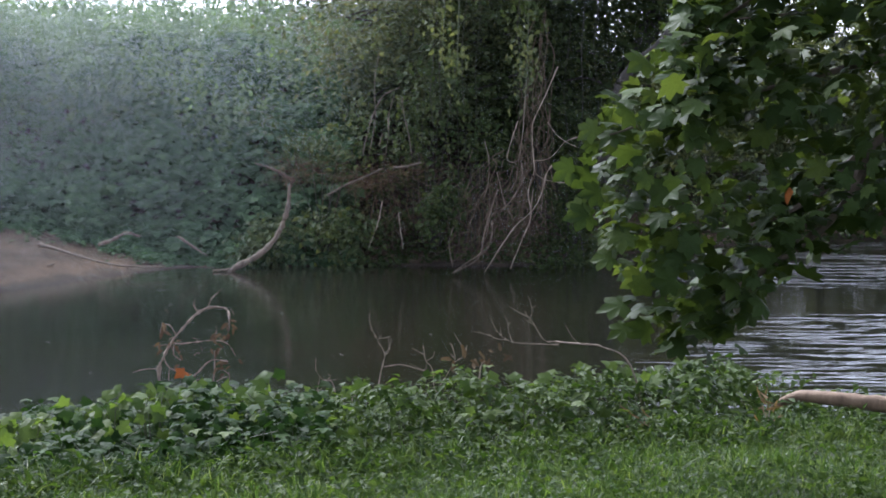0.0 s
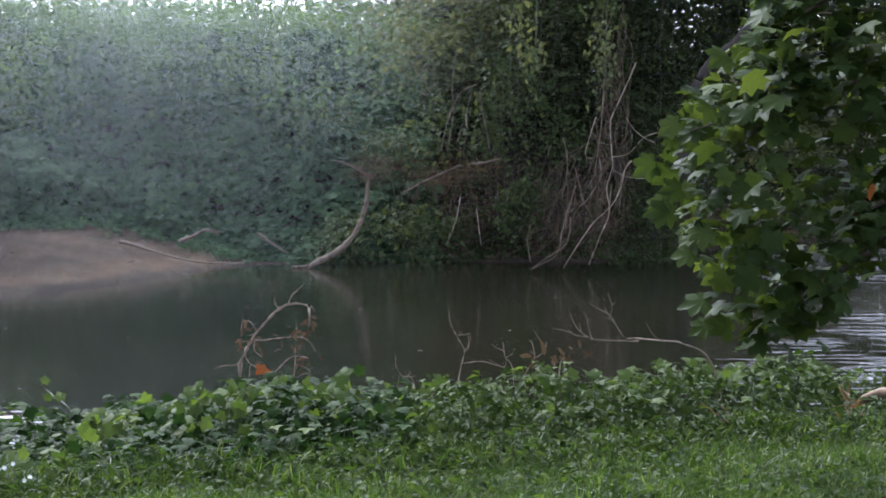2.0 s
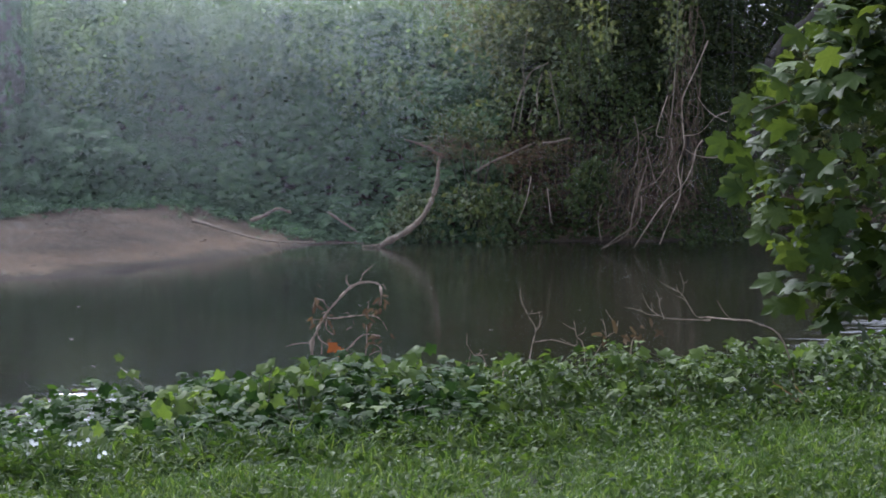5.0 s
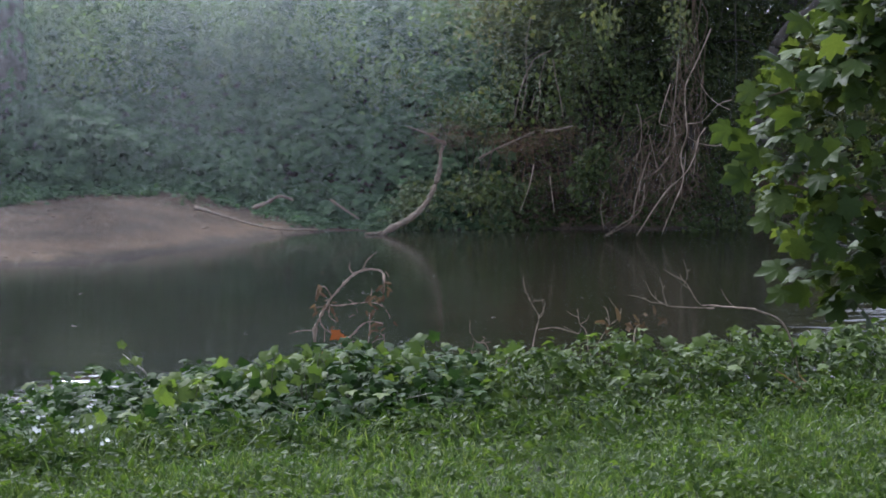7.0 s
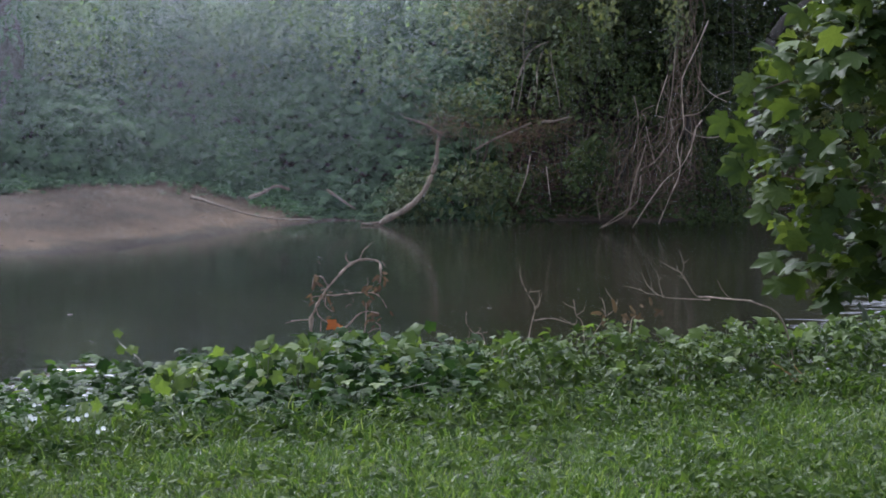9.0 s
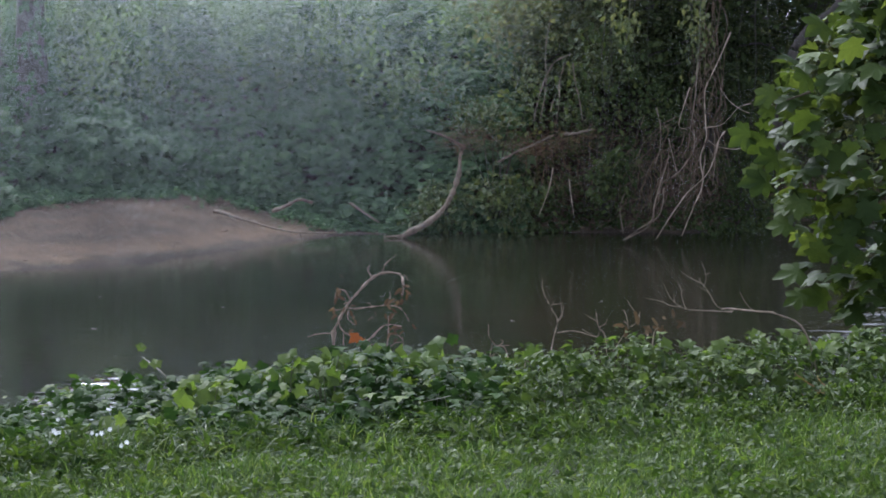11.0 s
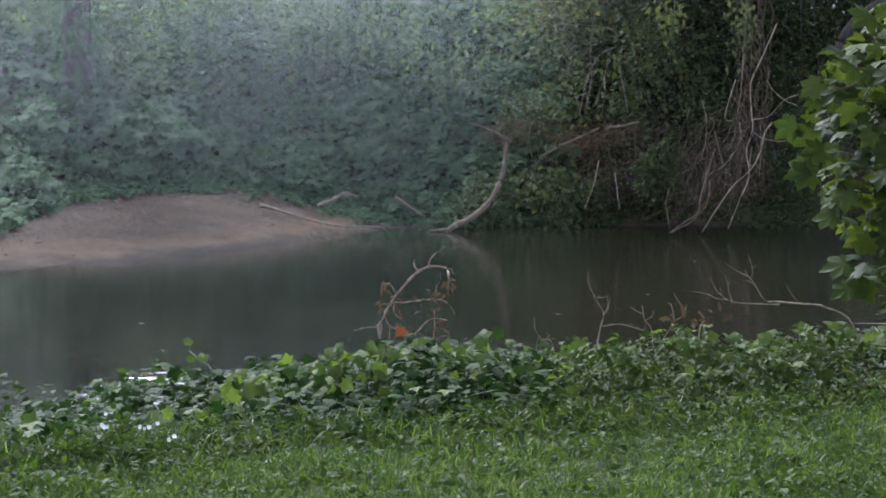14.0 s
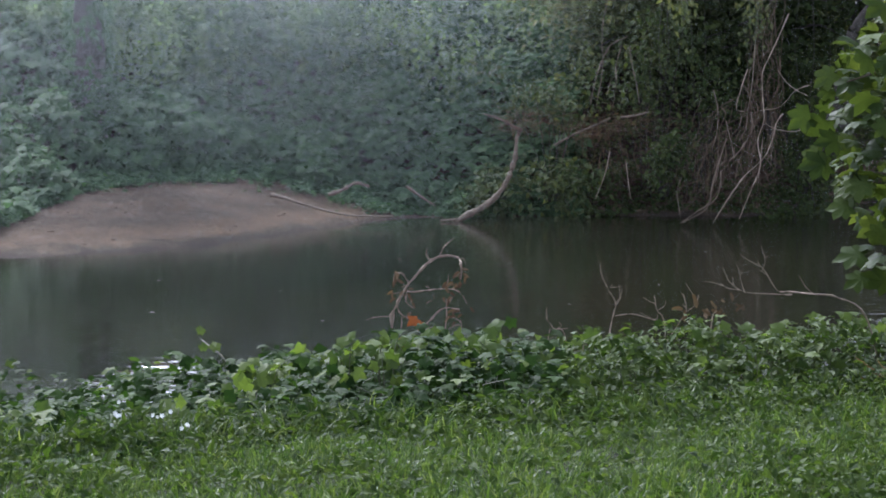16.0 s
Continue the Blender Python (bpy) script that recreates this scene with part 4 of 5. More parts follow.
# ---- far bank: creepers over the slope ----
def bank_cover(label, x0, x1, n, size, thick, mat, seed, y1=8.5, flat=0.9, shape=OVAL_LEAF, spread=0.4):
    """A mat of leaves that hangs over the slope in lumps and tiers."""
    x = rng.uniform(x0, x1, n)
    b = foot(x) - 0.25 + 0.6 * fbm(x, x * 0, 1.1, seed + 5)
    y = b + ((y1 if y1 else 50.5 - b) + 0.4) * rng.random(n) ** 1.2
    lump = 0.45 + 0.75 * fbm(x, y * 1.3, 1.7, seed) + 0.25 * fbm(x, y * 1.2, 0.5, seed + 2)
    keep = rng.random(n) < np.clip(0.5 + 0.7 * lump, 0.35, 1)
    x, y, lump, b = x[keep], y[keep], lump[keep], b[keep]
    n = len(x)
    h = thick * np.clip(lump, 0.05, 1.2) * sstep(y - b, 0, 0.9)
    deep = rng.random(n) ** 2 * 0.24
    at = np.stack([x, y - h * 0.7, land(x, y) + h * 0.8 - deep + 0.08], -1)
    normal = unit(np.array([0, -0.4, flat]) + rng.normal(0, spread, (n, 3)))
    heading = np.array([0, -0.8, -0.5]) + rng.normal(0, 0.7, (n, 3))
    v, f = scattered(*shape, at, frames_of(normal, heading), rng.uniform(0.55, 1.25, n) * size)
    return tagged(new("creeper_bank", mesh_of("creeper_bank", v, f, mat, True)), label, "creepers", kind="stuff")


bank_cover("dense green creepers covering the far slope", -16, 1.2, 32000, 0.19, 0.85, M_BANK, 11.0, 0.0)
bank_cover("tiers of broad lobed creeper leaves on the far slope", -16, 1.2, 24000, 0.25, 0.85, M_BANK, 11.0, 0.0, 1.5, BROAD_LEAF, 0.3)
bank_cover("thin leaf cover close to the soil of the far slope", -16, 1.2, 34000, 0.22, 0.2, M_BANK, 15.0, 0.0)
bank_cover("creepers on the far bank, coloured darker for shade", 1.0, 6.5, 16000, 0.13, 0.7, M_TREE, 23.0, 6.0)
bank_cover("low green growth on the far bank downstream", 6.0, 22, 22000, 0.13, 1.0, M_TREE, 31.0, 8.0)


def tall_weeds():
    """Tall light green stalks along the top of the far slope."""
    n = 4200
    x = rng.uniform(-16, 3.5, n)
    y = np.maximum(foot(x) + 2.1, 42.9) + 8 * rng.random(n) ** 1.2
    z = land(x, y)
    top = 0.95 + 0.75 * rng.random(n) + 0.5 * fbm(x, y, 1.6, 51.0)
    m = 13
    u = np.linspace(0.15, 1, m)[None]
    lean = rng.normal(0, 0.12, (n, 2))
    px, py, pz = x[:, None] + lean[:, :1] * u, y[:, None] + lean[:, 1:] * u, z[:, None] + top[:, None] * u
    at = np.stack([px, py, pz], -1).reshape(-1, 3) + rng.normal(0, 0.05, (n * m, 3))
    normal = unit(np.array([0, -0.4, 0.7]) + rng.normal(0, 0.5, (n * m, 3)))
    v, f = scattered(*OVAL_LEAF, at, frames_of(normal, rng.normal(0, 1, (n * m, 3)) + (0, 0, 0.5)), rng.uniform(0.09, 0.2, n * m))
    tagged(new("tall_weeds", mesh_of("tall_weeds", v, f, M_TALL)), "tall pale green weeds on top of the far slope", "weeds", kind="stuff")


tall_weeds()


# ---- trees ----
def tree(label, at, height, lean, crown, wide, clumps, per, leaf, mat, r=0.25, drop=0.0):
    """Trunk, limbs to each side and a crown of leaf clumps round the limb ends."""
    at, per, leaf = np.array(at, float), int(per * 0.72), leaf * 1.12
    root = base("tree", at, label, "tree", "trees on the far bank")
    top = at + np.array([lean[0], lean[1], height])
    c = [at - (0, 0, 0.6), at + np.array([lean[0] * 0.15, lean[1] * 0.15, height * 0.33]), at + np.array([lean[0] * 0.5, lean[1] * 0.5, height * 0.66]), top]
    hung("trunk", mesh_of("trunk", *tube(c, r, r * 0.35, 10, 6, 0.06), M_BARK, True), root)
    mid = at + np.array(crown)
    for k in range(12):
        d = unit(rng.normal(0, 1, 3) * (1, 1, 0.7))
        end = mid + d * np.array(wide) * 0.75
        s = c[1] + (top - c[1]) * rng.uniform(0.1, 0.9)
        hung("limb", mesh_of("limb", *tube([s, (s + end) / 2 + rng.normal(0, 0.25, 3) + (0, 0, 0.3), end], r * 0.32, 0.02, 6, 5), M_BARK), root)
    d = unit(rng.normal(0, 1, (clumps, 3)))
    heart = mid + d * np.array(wide) * (rng.random((clumps, 1)) ** 0.4) * rng.uniform(0.75, 1.15, (clumps, 1))
    p = (heart[:, None] + rng.normal(0, 1, (clumps, per, 3)) * (0.32, 0.32, 0.22)).reshape(-1, 3)
    n = len(p)
    normal = unit(np.array([0, -0.2, 0.7]) + rng.normal(0, 0.5, (n, 3)))
    v, f = scattered(*OVAL_LEAF, p, frames_of(normal, rng.normal(0, 0.8, (n, 3)) + (0, 0, -0.6 - drop)), rng.uniform(0.6, 1.3, n) * leaf)
    hung("crown", mesh_of("crown", v, f, mat), root, kind="stuff")
    return root


tree("broad leaning tree over the undercut far bank", (5.3, 45.2, 1.6), 6.0, (1.2, -1.0, 0), (0.2, -2.0, 4.4), (4.6, 3.6, 2.8), 620, 42, 0.16, M_TREE, 0.3)
CURVED = tree("dark tree curving out from the far bank", (6.6, 43.6, 0.5), 5.5, (1.9, -0.4, 0), (2.2, 0.5, 4.2), (2.4, 2.6, 1.7), 260, 40, 0.15, M_TREE, 0.2)
hung("limb", mesh_of("limb", *tube([(6.2, 43.2, 0.1), (6.0, 41.0, 0.5), (6.0, 39.6, 1.07), (6.14, 39.3, 2.0), (6.24, 39.3, 2.45), (6.43, 39.3, 2.78), (6.66, 39.3, 3.05), (6.95, 39.3, 3.25), (7.3, 39.4, 3.7), (7.5, 39.6, 4.6)], 0.11, 0.08, 10, 6, 0.06), M_BARK, True), CURVED)
tree("leafy tree on the far bank downstream", (11.0, 53.0, -0.1), 3.0, (0.5, 0, 0), (0.4, -0.5, 2.5), (2.6, 2.6, 2.6), 340, 40, 0.15, M_OLIVE, 0.22)
tree("leafy tree far downstream", (16.5, 55.0, 0.0), 3.0, (0, 0, 0), (0, -0.5, 1.8), (4.0, 3.0, 1.8), 340, 40, 0.16, M_OLIVE, 0.25)
tree("ivy-clad tree on the far slope", (-9.0, 42.0, 0.9), 9.0, (0.2, 0, 0), (-2.0, 2.5, 9.5), (3.2, 2.6, 2.2), 110, 36, 0.16, M_TREE, 0.36)


tree("dense olive green shrub on the shaded far bank", (2.4, 44.6, 1.6), 2.6, (0.2, -0.4, 0), (0.2, -0.6, 1.9), (2.4, 1.8, 1.9), 300, 40, 0.15, M_OLIVE, 0.08)
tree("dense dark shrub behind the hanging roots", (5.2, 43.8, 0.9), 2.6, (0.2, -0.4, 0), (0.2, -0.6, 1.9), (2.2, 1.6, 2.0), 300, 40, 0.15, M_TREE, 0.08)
tree("green shrub on the far bank downstream", (8.6, 48.5, 0.2), 2.6, (0.2, -0.4, 0), (0.2, -0.4, 2.2), (2.4, 1.8, 2.4), 280, 40, 0.15, M_OLIVE, 0.08)


tree("bushy green tree behind the riffle", (14.0, 53.6, 0.0), 3.4, (0, 0, 0), (0.1, -0.3, 2.9), (3.2, 1.8, 2.5), 400, 40, 0.15, M_OLIVE, 0.12)
tree("bushy tree closing the view downstream", (19.5, 54.5, 0.2), 3.0, (0, 0, 0), (0, -0.3, 1.8), (3.6, 2.0, 1.9), 280, 40, 0.16, M_OLIVE, 0.15)
tree("tall tree behind the far bank", (8.5, 54.0, 1.0), 2.8, (0, 0, 0), (0, -0.3, 1.2), (4.2, 2.4, 1.9), 320, 40, 0.16, M_TREE, 0.2)


tree("dense tree behind the bank edge", (3.6, 48.0, 3.0), 4.0, (0, 0, 0), (0, -0.4, 1.6), (4.2, 1.6, 2.6), 380, 40, 0.19, M_TREE, 0.16)


# ---- roots and vines that hang from the undercut bank ----
def hanging(label, at, rows, mat):
    root = base("hanging_roots", at, label, "roots", "hanging roots on the far bank")
    for pts, r in rows:
        hung("root", mesh_of("root", *tube([np.array(q) + rng.normal(0, 0.02, 3) for q in pts], r * 0.7, r * 0.4, 5, 5, 0.3), mat), root)
    return root


def strand(pts, y, r):
    """A root through points of the plane at depth y, wandering a little in depth."""
    return [(x, y + rng.normal(0, 0.12), z) for x, z in pts], r


def root_curtain():
    rows = []
    # a bundle of thin vines comes down from the tree, fans out at mid height and frays towards the water
    for k in range(34):
        x0 = rng.normal(4.5, 0.16)
        z0, z1 = rng.uniform(1.2, 4.4), rng.uniform(-0.5, 1.0)
        x1 = x0 + rng.normal(-0.06, 0.12) - 0.18 * max(0.0, 0.6 - z1)
        pts, drift = [], 0.0
        for u in np.linspace(0, 1, 8):
            drift = drift * 0.5 + rng.normal(0, 0.085)
            pts.append((x0 + (x1 - x0) * u**1.5 + drift, z0 + (z1 - z0) * u))
        rows.append(strand(pts, 39.2, rng.uniform(0.005, 0.014)))
    for k in range(40):
        x0, z0 = rng.normal(4.2, 0.5), rng.uniform(0.1, 1.3)
        z1 = max(-1.1, z0 - rng.uniform(0.6, 1.6))
        lean, bow = (x0 - 4.9) * rng.uniform(0.1, 0.7), rng.normal(0, 0.2)
        pts = [(x0 + lean * u * u + bow * math.sin(3.1 * u) + rng.normal(0, 0.05), z0 + (z1 - z0) * u) for u in np.linspace(0, 1, 6)]
        rows.append(strand(pts, 39.5, rng.uniform(0.005, 0.016)))
    hanging("tangle of dry brown roots hanging to the water", (4.5, 40.6, 0.5), rows, M_ROOT)
    y = 38.8
    pale = [
        ([(5.05, 2.88), (4.82, 2.41), (4.61, 2.04), (4.52, 1.72), (4.56, 1.29), (4.53, 0.86), (4.45, 0.49), (4.41, 0.01), (4.26, -0.48), (4.04, -1.0)], 0.022),
        ([(4.88, 1.02), (4.78, 0.81), (4.69, 0.54), (4.55, 0.22), (4.4, -0.05), (4.19, -0.23), (3.92, -0.64), (3.64, -1.08)], 0.026),
        ([(4.81, 1.79), (4.94, 1.59), (5.09, 1.45), (5.33, 1.31)], 0.02),
        ([(5.38, 1.54), (5.17, 1.45), (5.02, 1.26), (4.81, 1.08), (4.54, 1.05)], 0.015),
        ([(5.61, 0.79), (5.4, 0.74), (5.08, 0.68), (4.76, 0.71), (4.55, 0.79)], 0.016),
        ([(4.17, 1.82), (4.11, 1.5), (4.01, 1.11), (4.17, 1.04)], 0.016),
        ([(1.64, 0.26), (1.55, -0.16), (1.39, -0.63)], 0.016),
        ([(1.99, 0.06), (2.03, -0.38), (2.07, -0.6)], 0.014),
    ]
    hanging("bleached pale roots reaching down into the river", (4.4, 40.4, 0.4), [strand(p, y, r * 0.85) for p, r in pale], M_ROOT_PALE)
    brown = [
        ([(3.6, 1.5), (3.67, 1.08), (3.67, 0.65), (3.61, 0.33)], 0.02),
        ([(3.8, 0.49), (3.65, -0.05), (3.57, -0.42), (3.5, -0.8), (3.02, -1.09)], 0.024),
        ([(4.33, 0.97), (4.28, 0.65), (4.18, 0.38), (3.97, 0.17), (3.76, 0.01), (3.65, -0.32)], 0.022),
        ([(3.85, 0.86), (3.91, 0.44), (3.99, 0.17), (4.13, -0.01)], 0.016),
        ([(2.98, -0.21), (2.95, -0.53), (3.0, -0.94)], 0.018),
        ([(3.76, -0.05), (3.75, -0.37), (3.63, -0.64), (3.34, -0.83), (3.02, -1.09)], 0.024),
        ([(4.69, 0.92), (4.71, 0.44), (4.68, 0.01)], 0.018),
        ([(4.39, 2.57), (4.32, 1.61), (4.28, 1.08), (4.21, 0.7), (4.07, 0.52)], 0.02),
        ([(4.55, 0.54), (4.47, -0.21), (4.46, -0.48)], 0.016),
    ]
    hanging("thick weathered brown roots hanging down the bank", (4.2, 40.5, 0.4), [strand(p, y, r * 0.8) for p, r in brown], M_ROOT_MID)
    bent = [
        ([(2.03, 2.48), (1.7, 2.26), (1.51, 1.93), (1.4, 1.49), (1.32, 1.18)], 0.03),
        ([(2.05, 2.31), (2.14, 1.93), (2.2, 1.6), (2.27, 1.16)], 0.022),
        ([(1.9, 2.26), (1.81, 1.93), (1.79, 1.6), (1.76, 1.11)], 0.016),
        ([(1.71, 1.6), (1.64, 1.29)], 0.016),
        ([(1.54, 1.99), (1.49, 1.6), (1.4, 1.11)], 0.016),
        ([(1.6, 3.2), (1.52, 2.6), (1.5, 2.0)], 0.014),
    ]
    hanging("arched bare grey vines on the far bank", (1.6, 41.3, 0.9), [strand(p, 39.9, r) for p, r in bent], M_DRIFT)


root_curtain()


def dark_strands():
    """Thin bare vines that hang straight down from the crown over the bank."""
    rows = []
    for k in range(12):
        x, y = rng.uniform(2.6, 6.4), rng.uniform(39.4, 40.6)
        top, low = rng.uniform(3.8, 5.2), rng.uniform(0.8, 2.4)
        mids = [(x + rng.normal(0, 0.06), y, top + (low - top) * u) for u in (0.3, 0.6, 0.85)]
        rows.append(([(x, y, top), *mids, (x + rng.normal(0, 0.1), y, low)], rng.uniform(0.005, 0.012)))
    hanging("thin dark vines hanging from the tree crown", (4.8, 41.0, 1.0), rows, M_BARK)


dark_strands()


def brush(label, at, wide, n, length, hang, mat=M_STRAW):
    """A mat of dead stalks and fine roots caught on the bank."""
    p = np.array(at) + rng.normal(0, 1, (n, 3)) * np.array(wide)
    head = rng.normal(0, 1, (n, 3)) * (1.2, 0.5, 0.7) + (0, -0.2, -hang)
    v, f = scattered(BLADE[0] * (0.28, 1, 0.6), BLADE[1], p, frames_of(rng.normal(0, 1, (n, 3)), head), rng.uniform(0.4, 1.2, n) * length)
    tagged(new("dead_brush", mesh_of("dead_brush", v, f, mat)), label, "dead brush", kind="stuff")


brush("reddish brown dead brush on the bank edge", (1.8, 40.5, 0.8), (0.8, 0.3, 0.13), 700, 0.28, 0.1)
brush("brown dead stalks caught on the bank edge", (1.2, 40.7, 0.62), (0.35, 0.25, 0.1), 300, 0.3, 0.2)
brush("dead stalks heaped round a driftwood limb", (0.0, 40.5, 0.8), (0.28, 0.25, 0.15), 340, 0.3, 0.0)
brush("fine dry roots hanging under the bank edge", (1.8, 40.9, 0.2), (0.6, 0.25, 0.3), 300, 0.4, 1.8)
brush("matted fine brown roots on the undercut bank", (3.95, 40.5, 0.45), (0.6, 0.3, 0.42), 220, 0.35, 1.5)


brush("fringe of fine rootlets among the hanging roots", (4.4, 39.7, 0.1), (0.3, 0.2, 0.4), 240, 0.35, 2.0, M_ROOTLET)
brush("thin rootlets hanging over the water", (3.4, 40.2, 0.1), (0.35, 0.2, 0.35), 320, 0.4, 2.5, M_ROOTLET)


def bush(label, at, wide, n, mat, size):
    """A low bush that grows out of the bank: stems from one root and leaves in clumps round them."""
    c = np.array(at, float)
    y = max(c[1] + 0.8, float(foot(c[0])) + 0.4)
    root = base("bank_bush", (c[0], y, float(land(c[0], y))), label, "bush", "bushes on the far bank")
    ends = []
    for k in range(9):
        end = c + rng.normal(0, 0.6, 3) * np.array(wide)
        s = np.array([c[0] + rng.normal(0, 0.1), y, float(land(c[0], y)) - 0.1])
        hung("stem", mesh_of("stem", *tube([s, (s + end) / 2 + (0, -0.05, 0.2), end], 0.014, 0.005, 5, 4), M_BARK), root)
        ends.append(end)
    p = np.array(ends)[rng.integers(0, 9, n)] + rng.normal(0, 0.42, (n, 3)) * np.array(wide)
    p[:, 2] = np.maximum(p[:, 2], WATER + 0.06)
    normal = unit(np.array([0, -0.45, 0.8]) + rng.normal(0, 0.4, (n, 3)))
    v, f = scattered(*OVAL_LEAF, p, frames_of(normal, rng.normal(0, 0.6, (n, 3)) + (0, -0.5, -0.6)), rng.uniform(0.6, 1.3, n) * size)
    hung("foliage", mesh_of("foliage", v, f, mat), root, kind="stuff")


# M_TREE's darker leaves put part of the bank's shade into these bushes
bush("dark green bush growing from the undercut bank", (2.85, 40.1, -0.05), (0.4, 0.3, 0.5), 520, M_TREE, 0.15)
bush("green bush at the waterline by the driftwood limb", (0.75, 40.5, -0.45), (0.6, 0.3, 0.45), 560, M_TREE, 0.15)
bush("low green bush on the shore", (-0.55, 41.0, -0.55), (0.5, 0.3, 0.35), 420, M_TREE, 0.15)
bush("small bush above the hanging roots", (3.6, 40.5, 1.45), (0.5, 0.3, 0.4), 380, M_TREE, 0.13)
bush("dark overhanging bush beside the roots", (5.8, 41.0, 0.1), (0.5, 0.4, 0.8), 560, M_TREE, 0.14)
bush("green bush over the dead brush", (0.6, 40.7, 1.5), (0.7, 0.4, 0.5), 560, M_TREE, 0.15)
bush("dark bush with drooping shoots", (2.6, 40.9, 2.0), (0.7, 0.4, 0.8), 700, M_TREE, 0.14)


def hanging_leaves(label, at, wide, n, mat, size):
    p = np.array(at) + rng.normal(0, 1, (n, 3)) * np.array(wide)
    normal = unit(np.array([0, -0.8, 0.4]) + rng.normal(0, 0.4, (n, 3)))
    v, f = scattered(*OVAL_LEAF, p, frames_of(normal, rng.normal(0, 0.5, (n, 3)) + (0, 0, -1)), rng.uniform(0.6, 1.2, n) * size)
    root = base("hanging_vine", at, label, "vine", "leafy vines hanging from the tree")
    hung("foliage", mesh_of("foliage", v, f, mat), root, kind="stuff")
    c = np.array(at)
    hung("stem", mesh_of("stem", *tube([c + (0.1, 0.1, wide[2] * 3 + 1.5), c + (0.05, 0, wide[2]), c - (0, 0, wide[2] * 2)], 0.015, 0.006, 5, 5), M_STEM), root)


hanging_leaves("hanging vine with pale green leaves", (2.75, 38.6, 3.6), (0.17, 0.15, 0.42), 100, M_OLIVE, 0.13)
hanging_leaves("short hanging vine with light green leaves", (3.0, 38.6, 3.0), (0.15, 0.15, 0.17), 56, M_OLIVE, 0.125)
hanging_leaves("leafy vine climbing the hanging roots", (4.35, 38.7, 3.0), (0.15, 0.15, 0.5), 130, M_OLIVE, 0.125)
hanging_leaves("leafy vine end among the hanging roots", (4.3, 38.6, 4.2), (0.3, 0.2, 0.4), 140, M_TREE, 0.13)


def trunk_ivy():
    n = 2600
    a, z = rng.uniform(0, 2 * math.pi, n), rng.uniform(0.6, 6.5, n)
    keep = fbm(a, z, 0.7, 61.0) > -0.12
    a, z = a[keep], z[keep]
    n = len(a)
    out = np.stack([np.cos(a), np.sin(a), 0 * a], -1)
    at = np.array([-9.0, 42.0, 0.0]) + out * (0.4 + 0.1 * rng.random((n, 1))) + np.stack([0 * z, 0 * z, z], -1)
    v, f = scattered(*OVAL_LEAF, at, frames_of(out + (0, 0, 0.5) + rng.normal(0, 0.3, (n, 3)), rng.normal(0, 0.4, (n, 3)) + (0, 0, -1)), rng.uniform(0.1, 0.2, n))
    tagged(new("ivy", mesh_of("ivy", v, f, M_BANK)), "green ivy climbing a tree trunk on the far slope", "ivy", kind="stuff")


trunk_ivy()


def shore_sprigs():
    """Sparse green sprigs at the upper edge of the sandbar."""
    n = 3000
    x = rng.uniform(-9.3, -2.4, n)
    y = foot(x) - 0.2 - np.abs(rng.normal(0, 0.5, n))
    keep = fbm(x, y, 0.5, 71.0) > 0.06
    x, y = x[keep], y[keep]
    n = len(x)
    at = np.stack([x, y, land(x, y) + rng.uniform(0.02, 0.16, n)], -1)
    v, f = scattered(*OVAL_LEAF, at, frames_of(np.array([0, -0.3, 0.9]) + rng.normal(0, 0.4, (n, 3)), rng.normal(0, 1, (n, 3))), rng.uniform(0.07, 0.17, n))
    tagged(new("shore_sprigs", mesh_of("shore_sprigs", v, f, M_BANK)), "sparse green sprigs at the sandbar's edge", "weeds", kind="stuff")


shore_sprigs()


# ---- driftwood ----
def driftwood(label, at, rows):
    root = base("driftwood", at, label, "driftwood", "driftwood on the far shore")
    for k, (pts, r0, r1) in enumerate(rows):
        hung("limb" if k == 0 else "branch", mesh_of("limb", *tube(pts, r0 * 0.85, r1 * 0.75, 8, 6, 0.16), M_DRIFT), root)


driftwood("curved grey driftwood limb rising from the water", (-1.3, 40.0, -1.2), [
    ([(-1.45, 39.95, -1.3), (-1.2, 40.0, -1.08), (-0.82, 40.0, -0.88), (-0.5, 40.05, -0.62), (-0.3, 40.1, -0.3), (-0.16, 40.2, 0.08), (-0.13, 40.3, 0.45), (-0.06, 40.4, 0.7)], 0.085, 0.04),
    ([(-1.62, 39.9, -1.12), (-1.45, 39.95, -1.12), (-1.25, 40.0, -1.1)], 0.03, 0.04),
    ([(-0.04, 40.4, 0.62), (-0.3, 40.1, 0.78), (-0.5, 40.0, 0.88), (-0.8, 39.9, 0.98)], 0.04, 0.018)])
driftwood("bare grey branch lying across the bank edge", (1.2, 40.2, 0.4), [
    ([(0.6, 39.9, 0.35), (0.9, 39.9, 0.52), (1.34, 39.9, 0.72), (1.7, 40.1, 0.88)], 0.028, 0.02)])
driftwood("broken pale branch stub on the bank edge", (2.2, 40.0, 0.9), [
    ([(1.9, 39.8, 0.9), (2.15, 39.8, 0.93), (2.45, 39.9, 1.0)], 0.03, 0.02)])
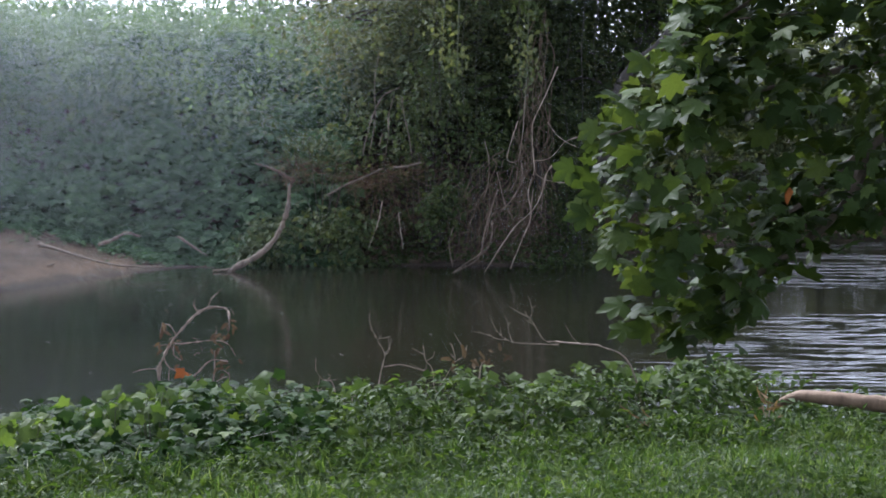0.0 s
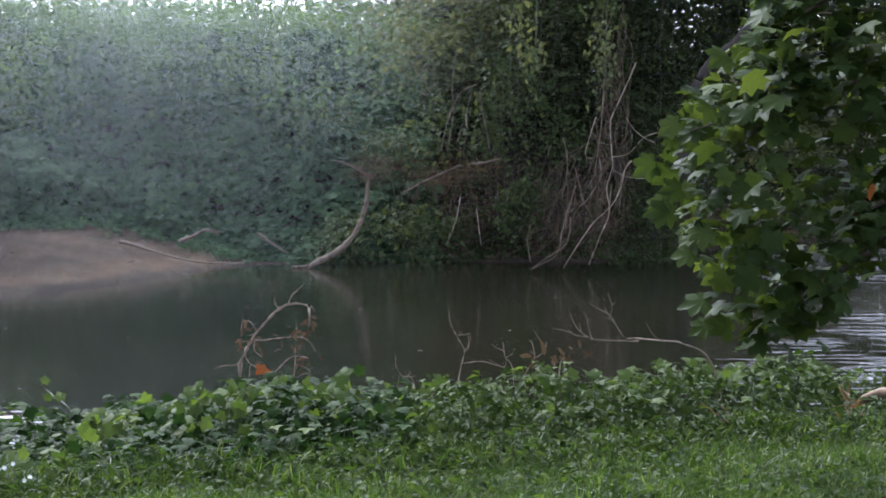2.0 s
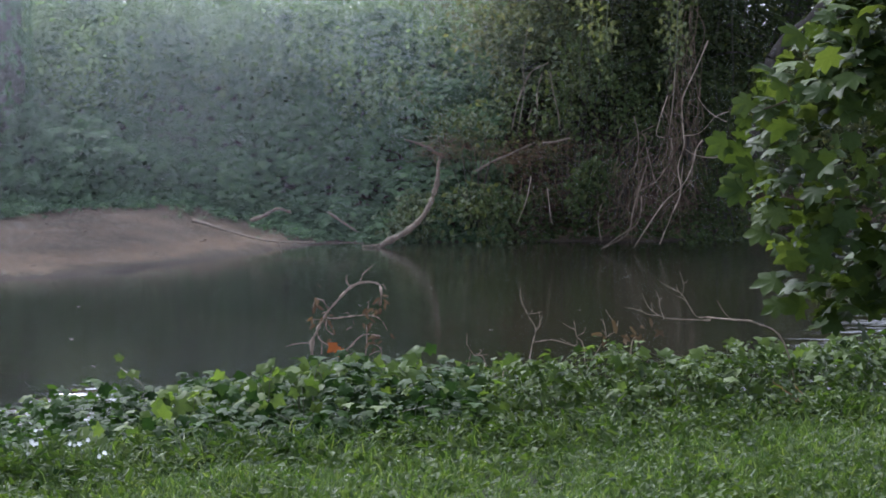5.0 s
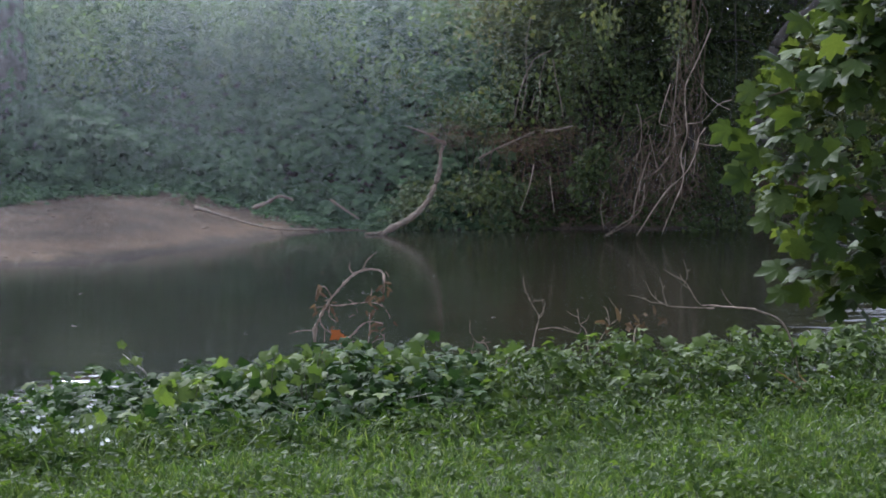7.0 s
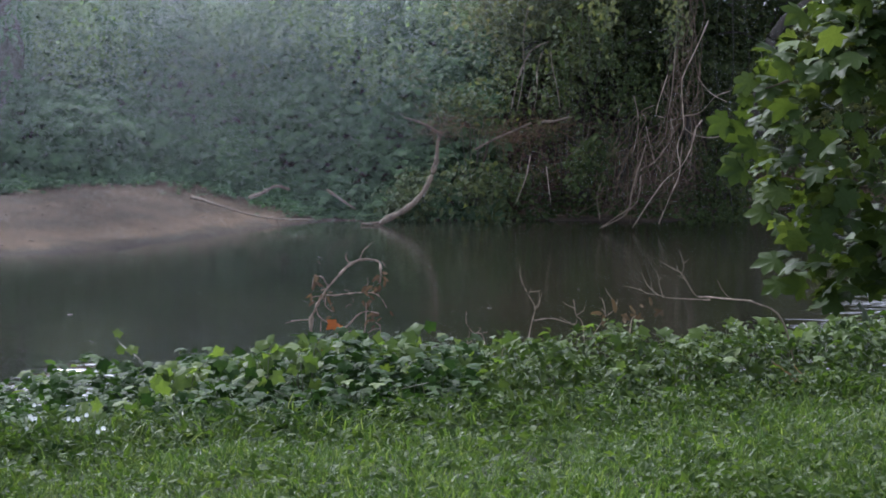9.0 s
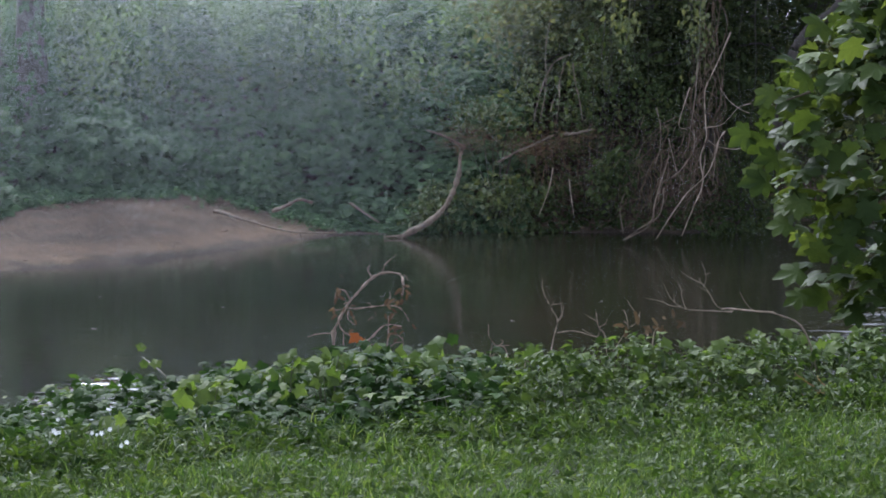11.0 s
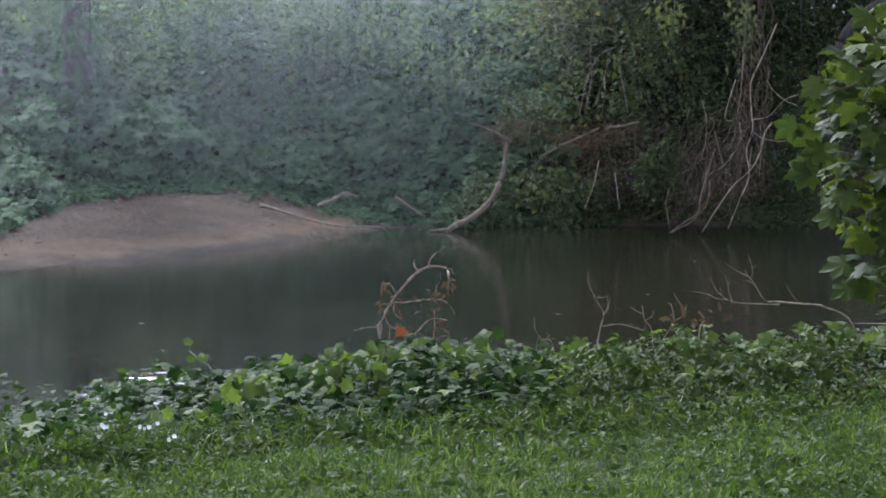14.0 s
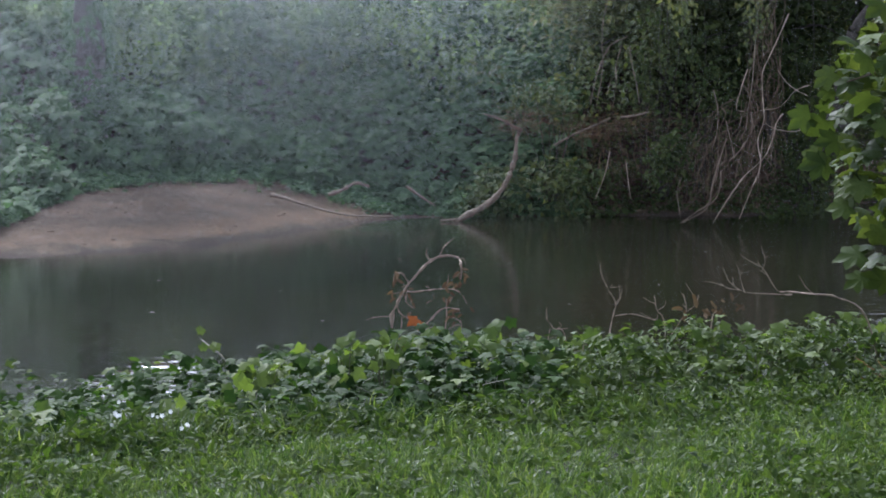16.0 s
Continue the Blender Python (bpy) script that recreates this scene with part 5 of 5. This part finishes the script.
driftwood("long thin driftwood branch lying on the sandbar", (-3.8, 39.0, -0.9), [
    ([(-4.95, 39.9, -0.62), (-4.3, 39.4, -0.76), (-3.7, 39.1, -0.9), (-3.2, 39.0, -0.97), (-2.5, 39.0, -0.98)], 0.03, 0.022),
    ([(-3.2, 39.0, -0.97), (-3.17, 38.95, -1.05), (-3.15, 38.9, -1.12)], 0.02, 0.015),
    ([(-4.95, 39.9, -0.62), (-4.7, 39.7, -0.66), (-4.45, 39.5, -0.72)], 0.05, 0.03)])
driftwood("short driftwood stub on the sandbar", (-3.6, 40.4, -0.7), [
    ([(-3.86, 40.2, -0.64), (-3.6, 40.3, -0.55), (-3.34, 40.5, -0.42), (-3.1, 40.7, -0.5)], 0.05, 0.035)])
driftwood("dark stick at the foot of the slope", (-2.0, 40.8, -0.8), [
    ([(-2.35, 40.8, -0.5), (-2.05, 40.7, -0.7), (-1.75, 40.6, -0.88)], 0.035, 0.025)])


def clods():
    """Clods of mud and stones strewn over the sandbar."""
    v, f = tube([(-0.5, 0, 0.1), (-0.2, 0.05, 0.18), (0.2, -0.05, 0.2), (0.5, 0, 0.1)], 0.32, 0.24, 7, 3, 0.2)
    me = mesh_of("mud_clod", v, f, M_DRIFT, True)
    for k in range(110):
        x, y = rng.uniform(-9.5, -4.2), 0.0
        y = float(shore(x)) + rng.uniform(0.8, max(1.2, float(foot(x) - shore(x)) - 0.4))
        m = Matrix.LocRotScale((x, y, float(land(x, y)) + 0.01), Euler((0, 0, rng.uniform(0, 6.3))), (0.03 + 0.1 * rng.random() ** 2, 0.03 + 0.07 * rng.random() ** 2, rng.uniform(0.02, 0.05)))
        ob = new("mud_clod", me)
        ob.matrix_world = m
        tagged(ob, "small dark clod of mud on the sandbar", "clod", "clods on the sandbar")


clods()


def foam_flecks():
    """Small flecks of foam that drift on the calm water."""
    m, n, l, p = node_mat("foam")
    g = noise_node(n, l, 60, 3)
    l.new(ramp_node(n, l, g.outputs[0], [(0.3, (0.35, 0.34, 0.3)), (0.7, (0.75, 0.74, 0.7))]).outputs[0], p.inputs["Base Color"])
    v, f = tube([(-0.5, 0, 0), (-0.2, 0.08, 0.0), (0.15, -0.06, 0.0), (0.5, 0, 0)], 0.16, 0.1, 7, 3, 0.25)
    me = mesh_of("foam_fleck", v, f, m, True)
    for x, y, s in ((-3.3, 27.5, 0.05), (-1.2, 29.0, 0.045), (-2.4, 24.2, 0.04), (0.6, 26.0, 0.05), (-0.2, 31.5, 0.05), (1.9, 28.4, 0.04), (-4.6, 25.0, 0.06), (-5.2, 28.8, 0.05), (-2.0, 33.0, 0.06), (3.0, 33.5, 0.05), (-3.9, 22.5, 0.04)):
        ob = new("foam_fleck", me)
        ob.matrix_world = Matrix.LocRotScale((x, y, WATER + 0.004), Euler((0, 0, rng.uniform(-0.5, 0.5))), (s * 1.1, s * 0.6, s * 0.2))
        tagged(ob, "small pale fleck of foam on the river", "foam", "foam flecks on the river")


foam_flecks()


# ---- haze veil over the river, made of pale threads ----
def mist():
    """Fine pale threads before the far bank that imitate haze, widest where its glow is brightest."""
    n = 540000
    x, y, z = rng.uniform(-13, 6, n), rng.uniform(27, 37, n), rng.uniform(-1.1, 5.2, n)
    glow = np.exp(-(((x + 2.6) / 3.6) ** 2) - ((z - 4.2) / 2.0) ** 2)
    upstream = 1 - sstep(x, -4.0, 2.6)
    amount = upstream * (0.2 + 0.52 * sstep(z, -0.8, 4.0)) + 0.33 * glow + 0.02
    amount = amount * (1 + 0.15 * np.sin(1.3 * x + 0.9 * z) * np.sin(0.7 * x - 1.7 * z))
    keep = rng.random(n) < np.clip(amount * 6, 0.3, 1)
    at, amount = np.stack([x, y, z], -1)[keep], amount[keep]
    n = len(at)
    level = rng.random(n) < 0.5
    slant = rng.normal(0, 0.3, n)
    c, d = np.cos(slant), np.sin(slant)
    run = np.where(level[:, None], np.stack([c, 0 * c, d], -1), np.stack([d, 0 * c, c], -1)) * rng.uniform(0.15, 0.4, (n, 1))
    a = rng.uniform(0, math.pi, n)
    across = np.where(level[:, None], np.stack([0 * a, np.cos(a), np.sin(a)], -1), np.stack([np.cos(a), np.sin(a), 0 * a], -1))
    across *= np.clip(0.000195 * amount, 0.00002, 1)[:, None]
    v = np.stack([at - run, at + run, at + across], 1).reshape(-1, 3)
    tagged(new("mist", mesh_of("mist", v, np.arange(n * 3).reshape(-1, 3), M_HAZE_THREAD)), "fine pale threads standing in for haze over the river", "mist", kind="stuff")


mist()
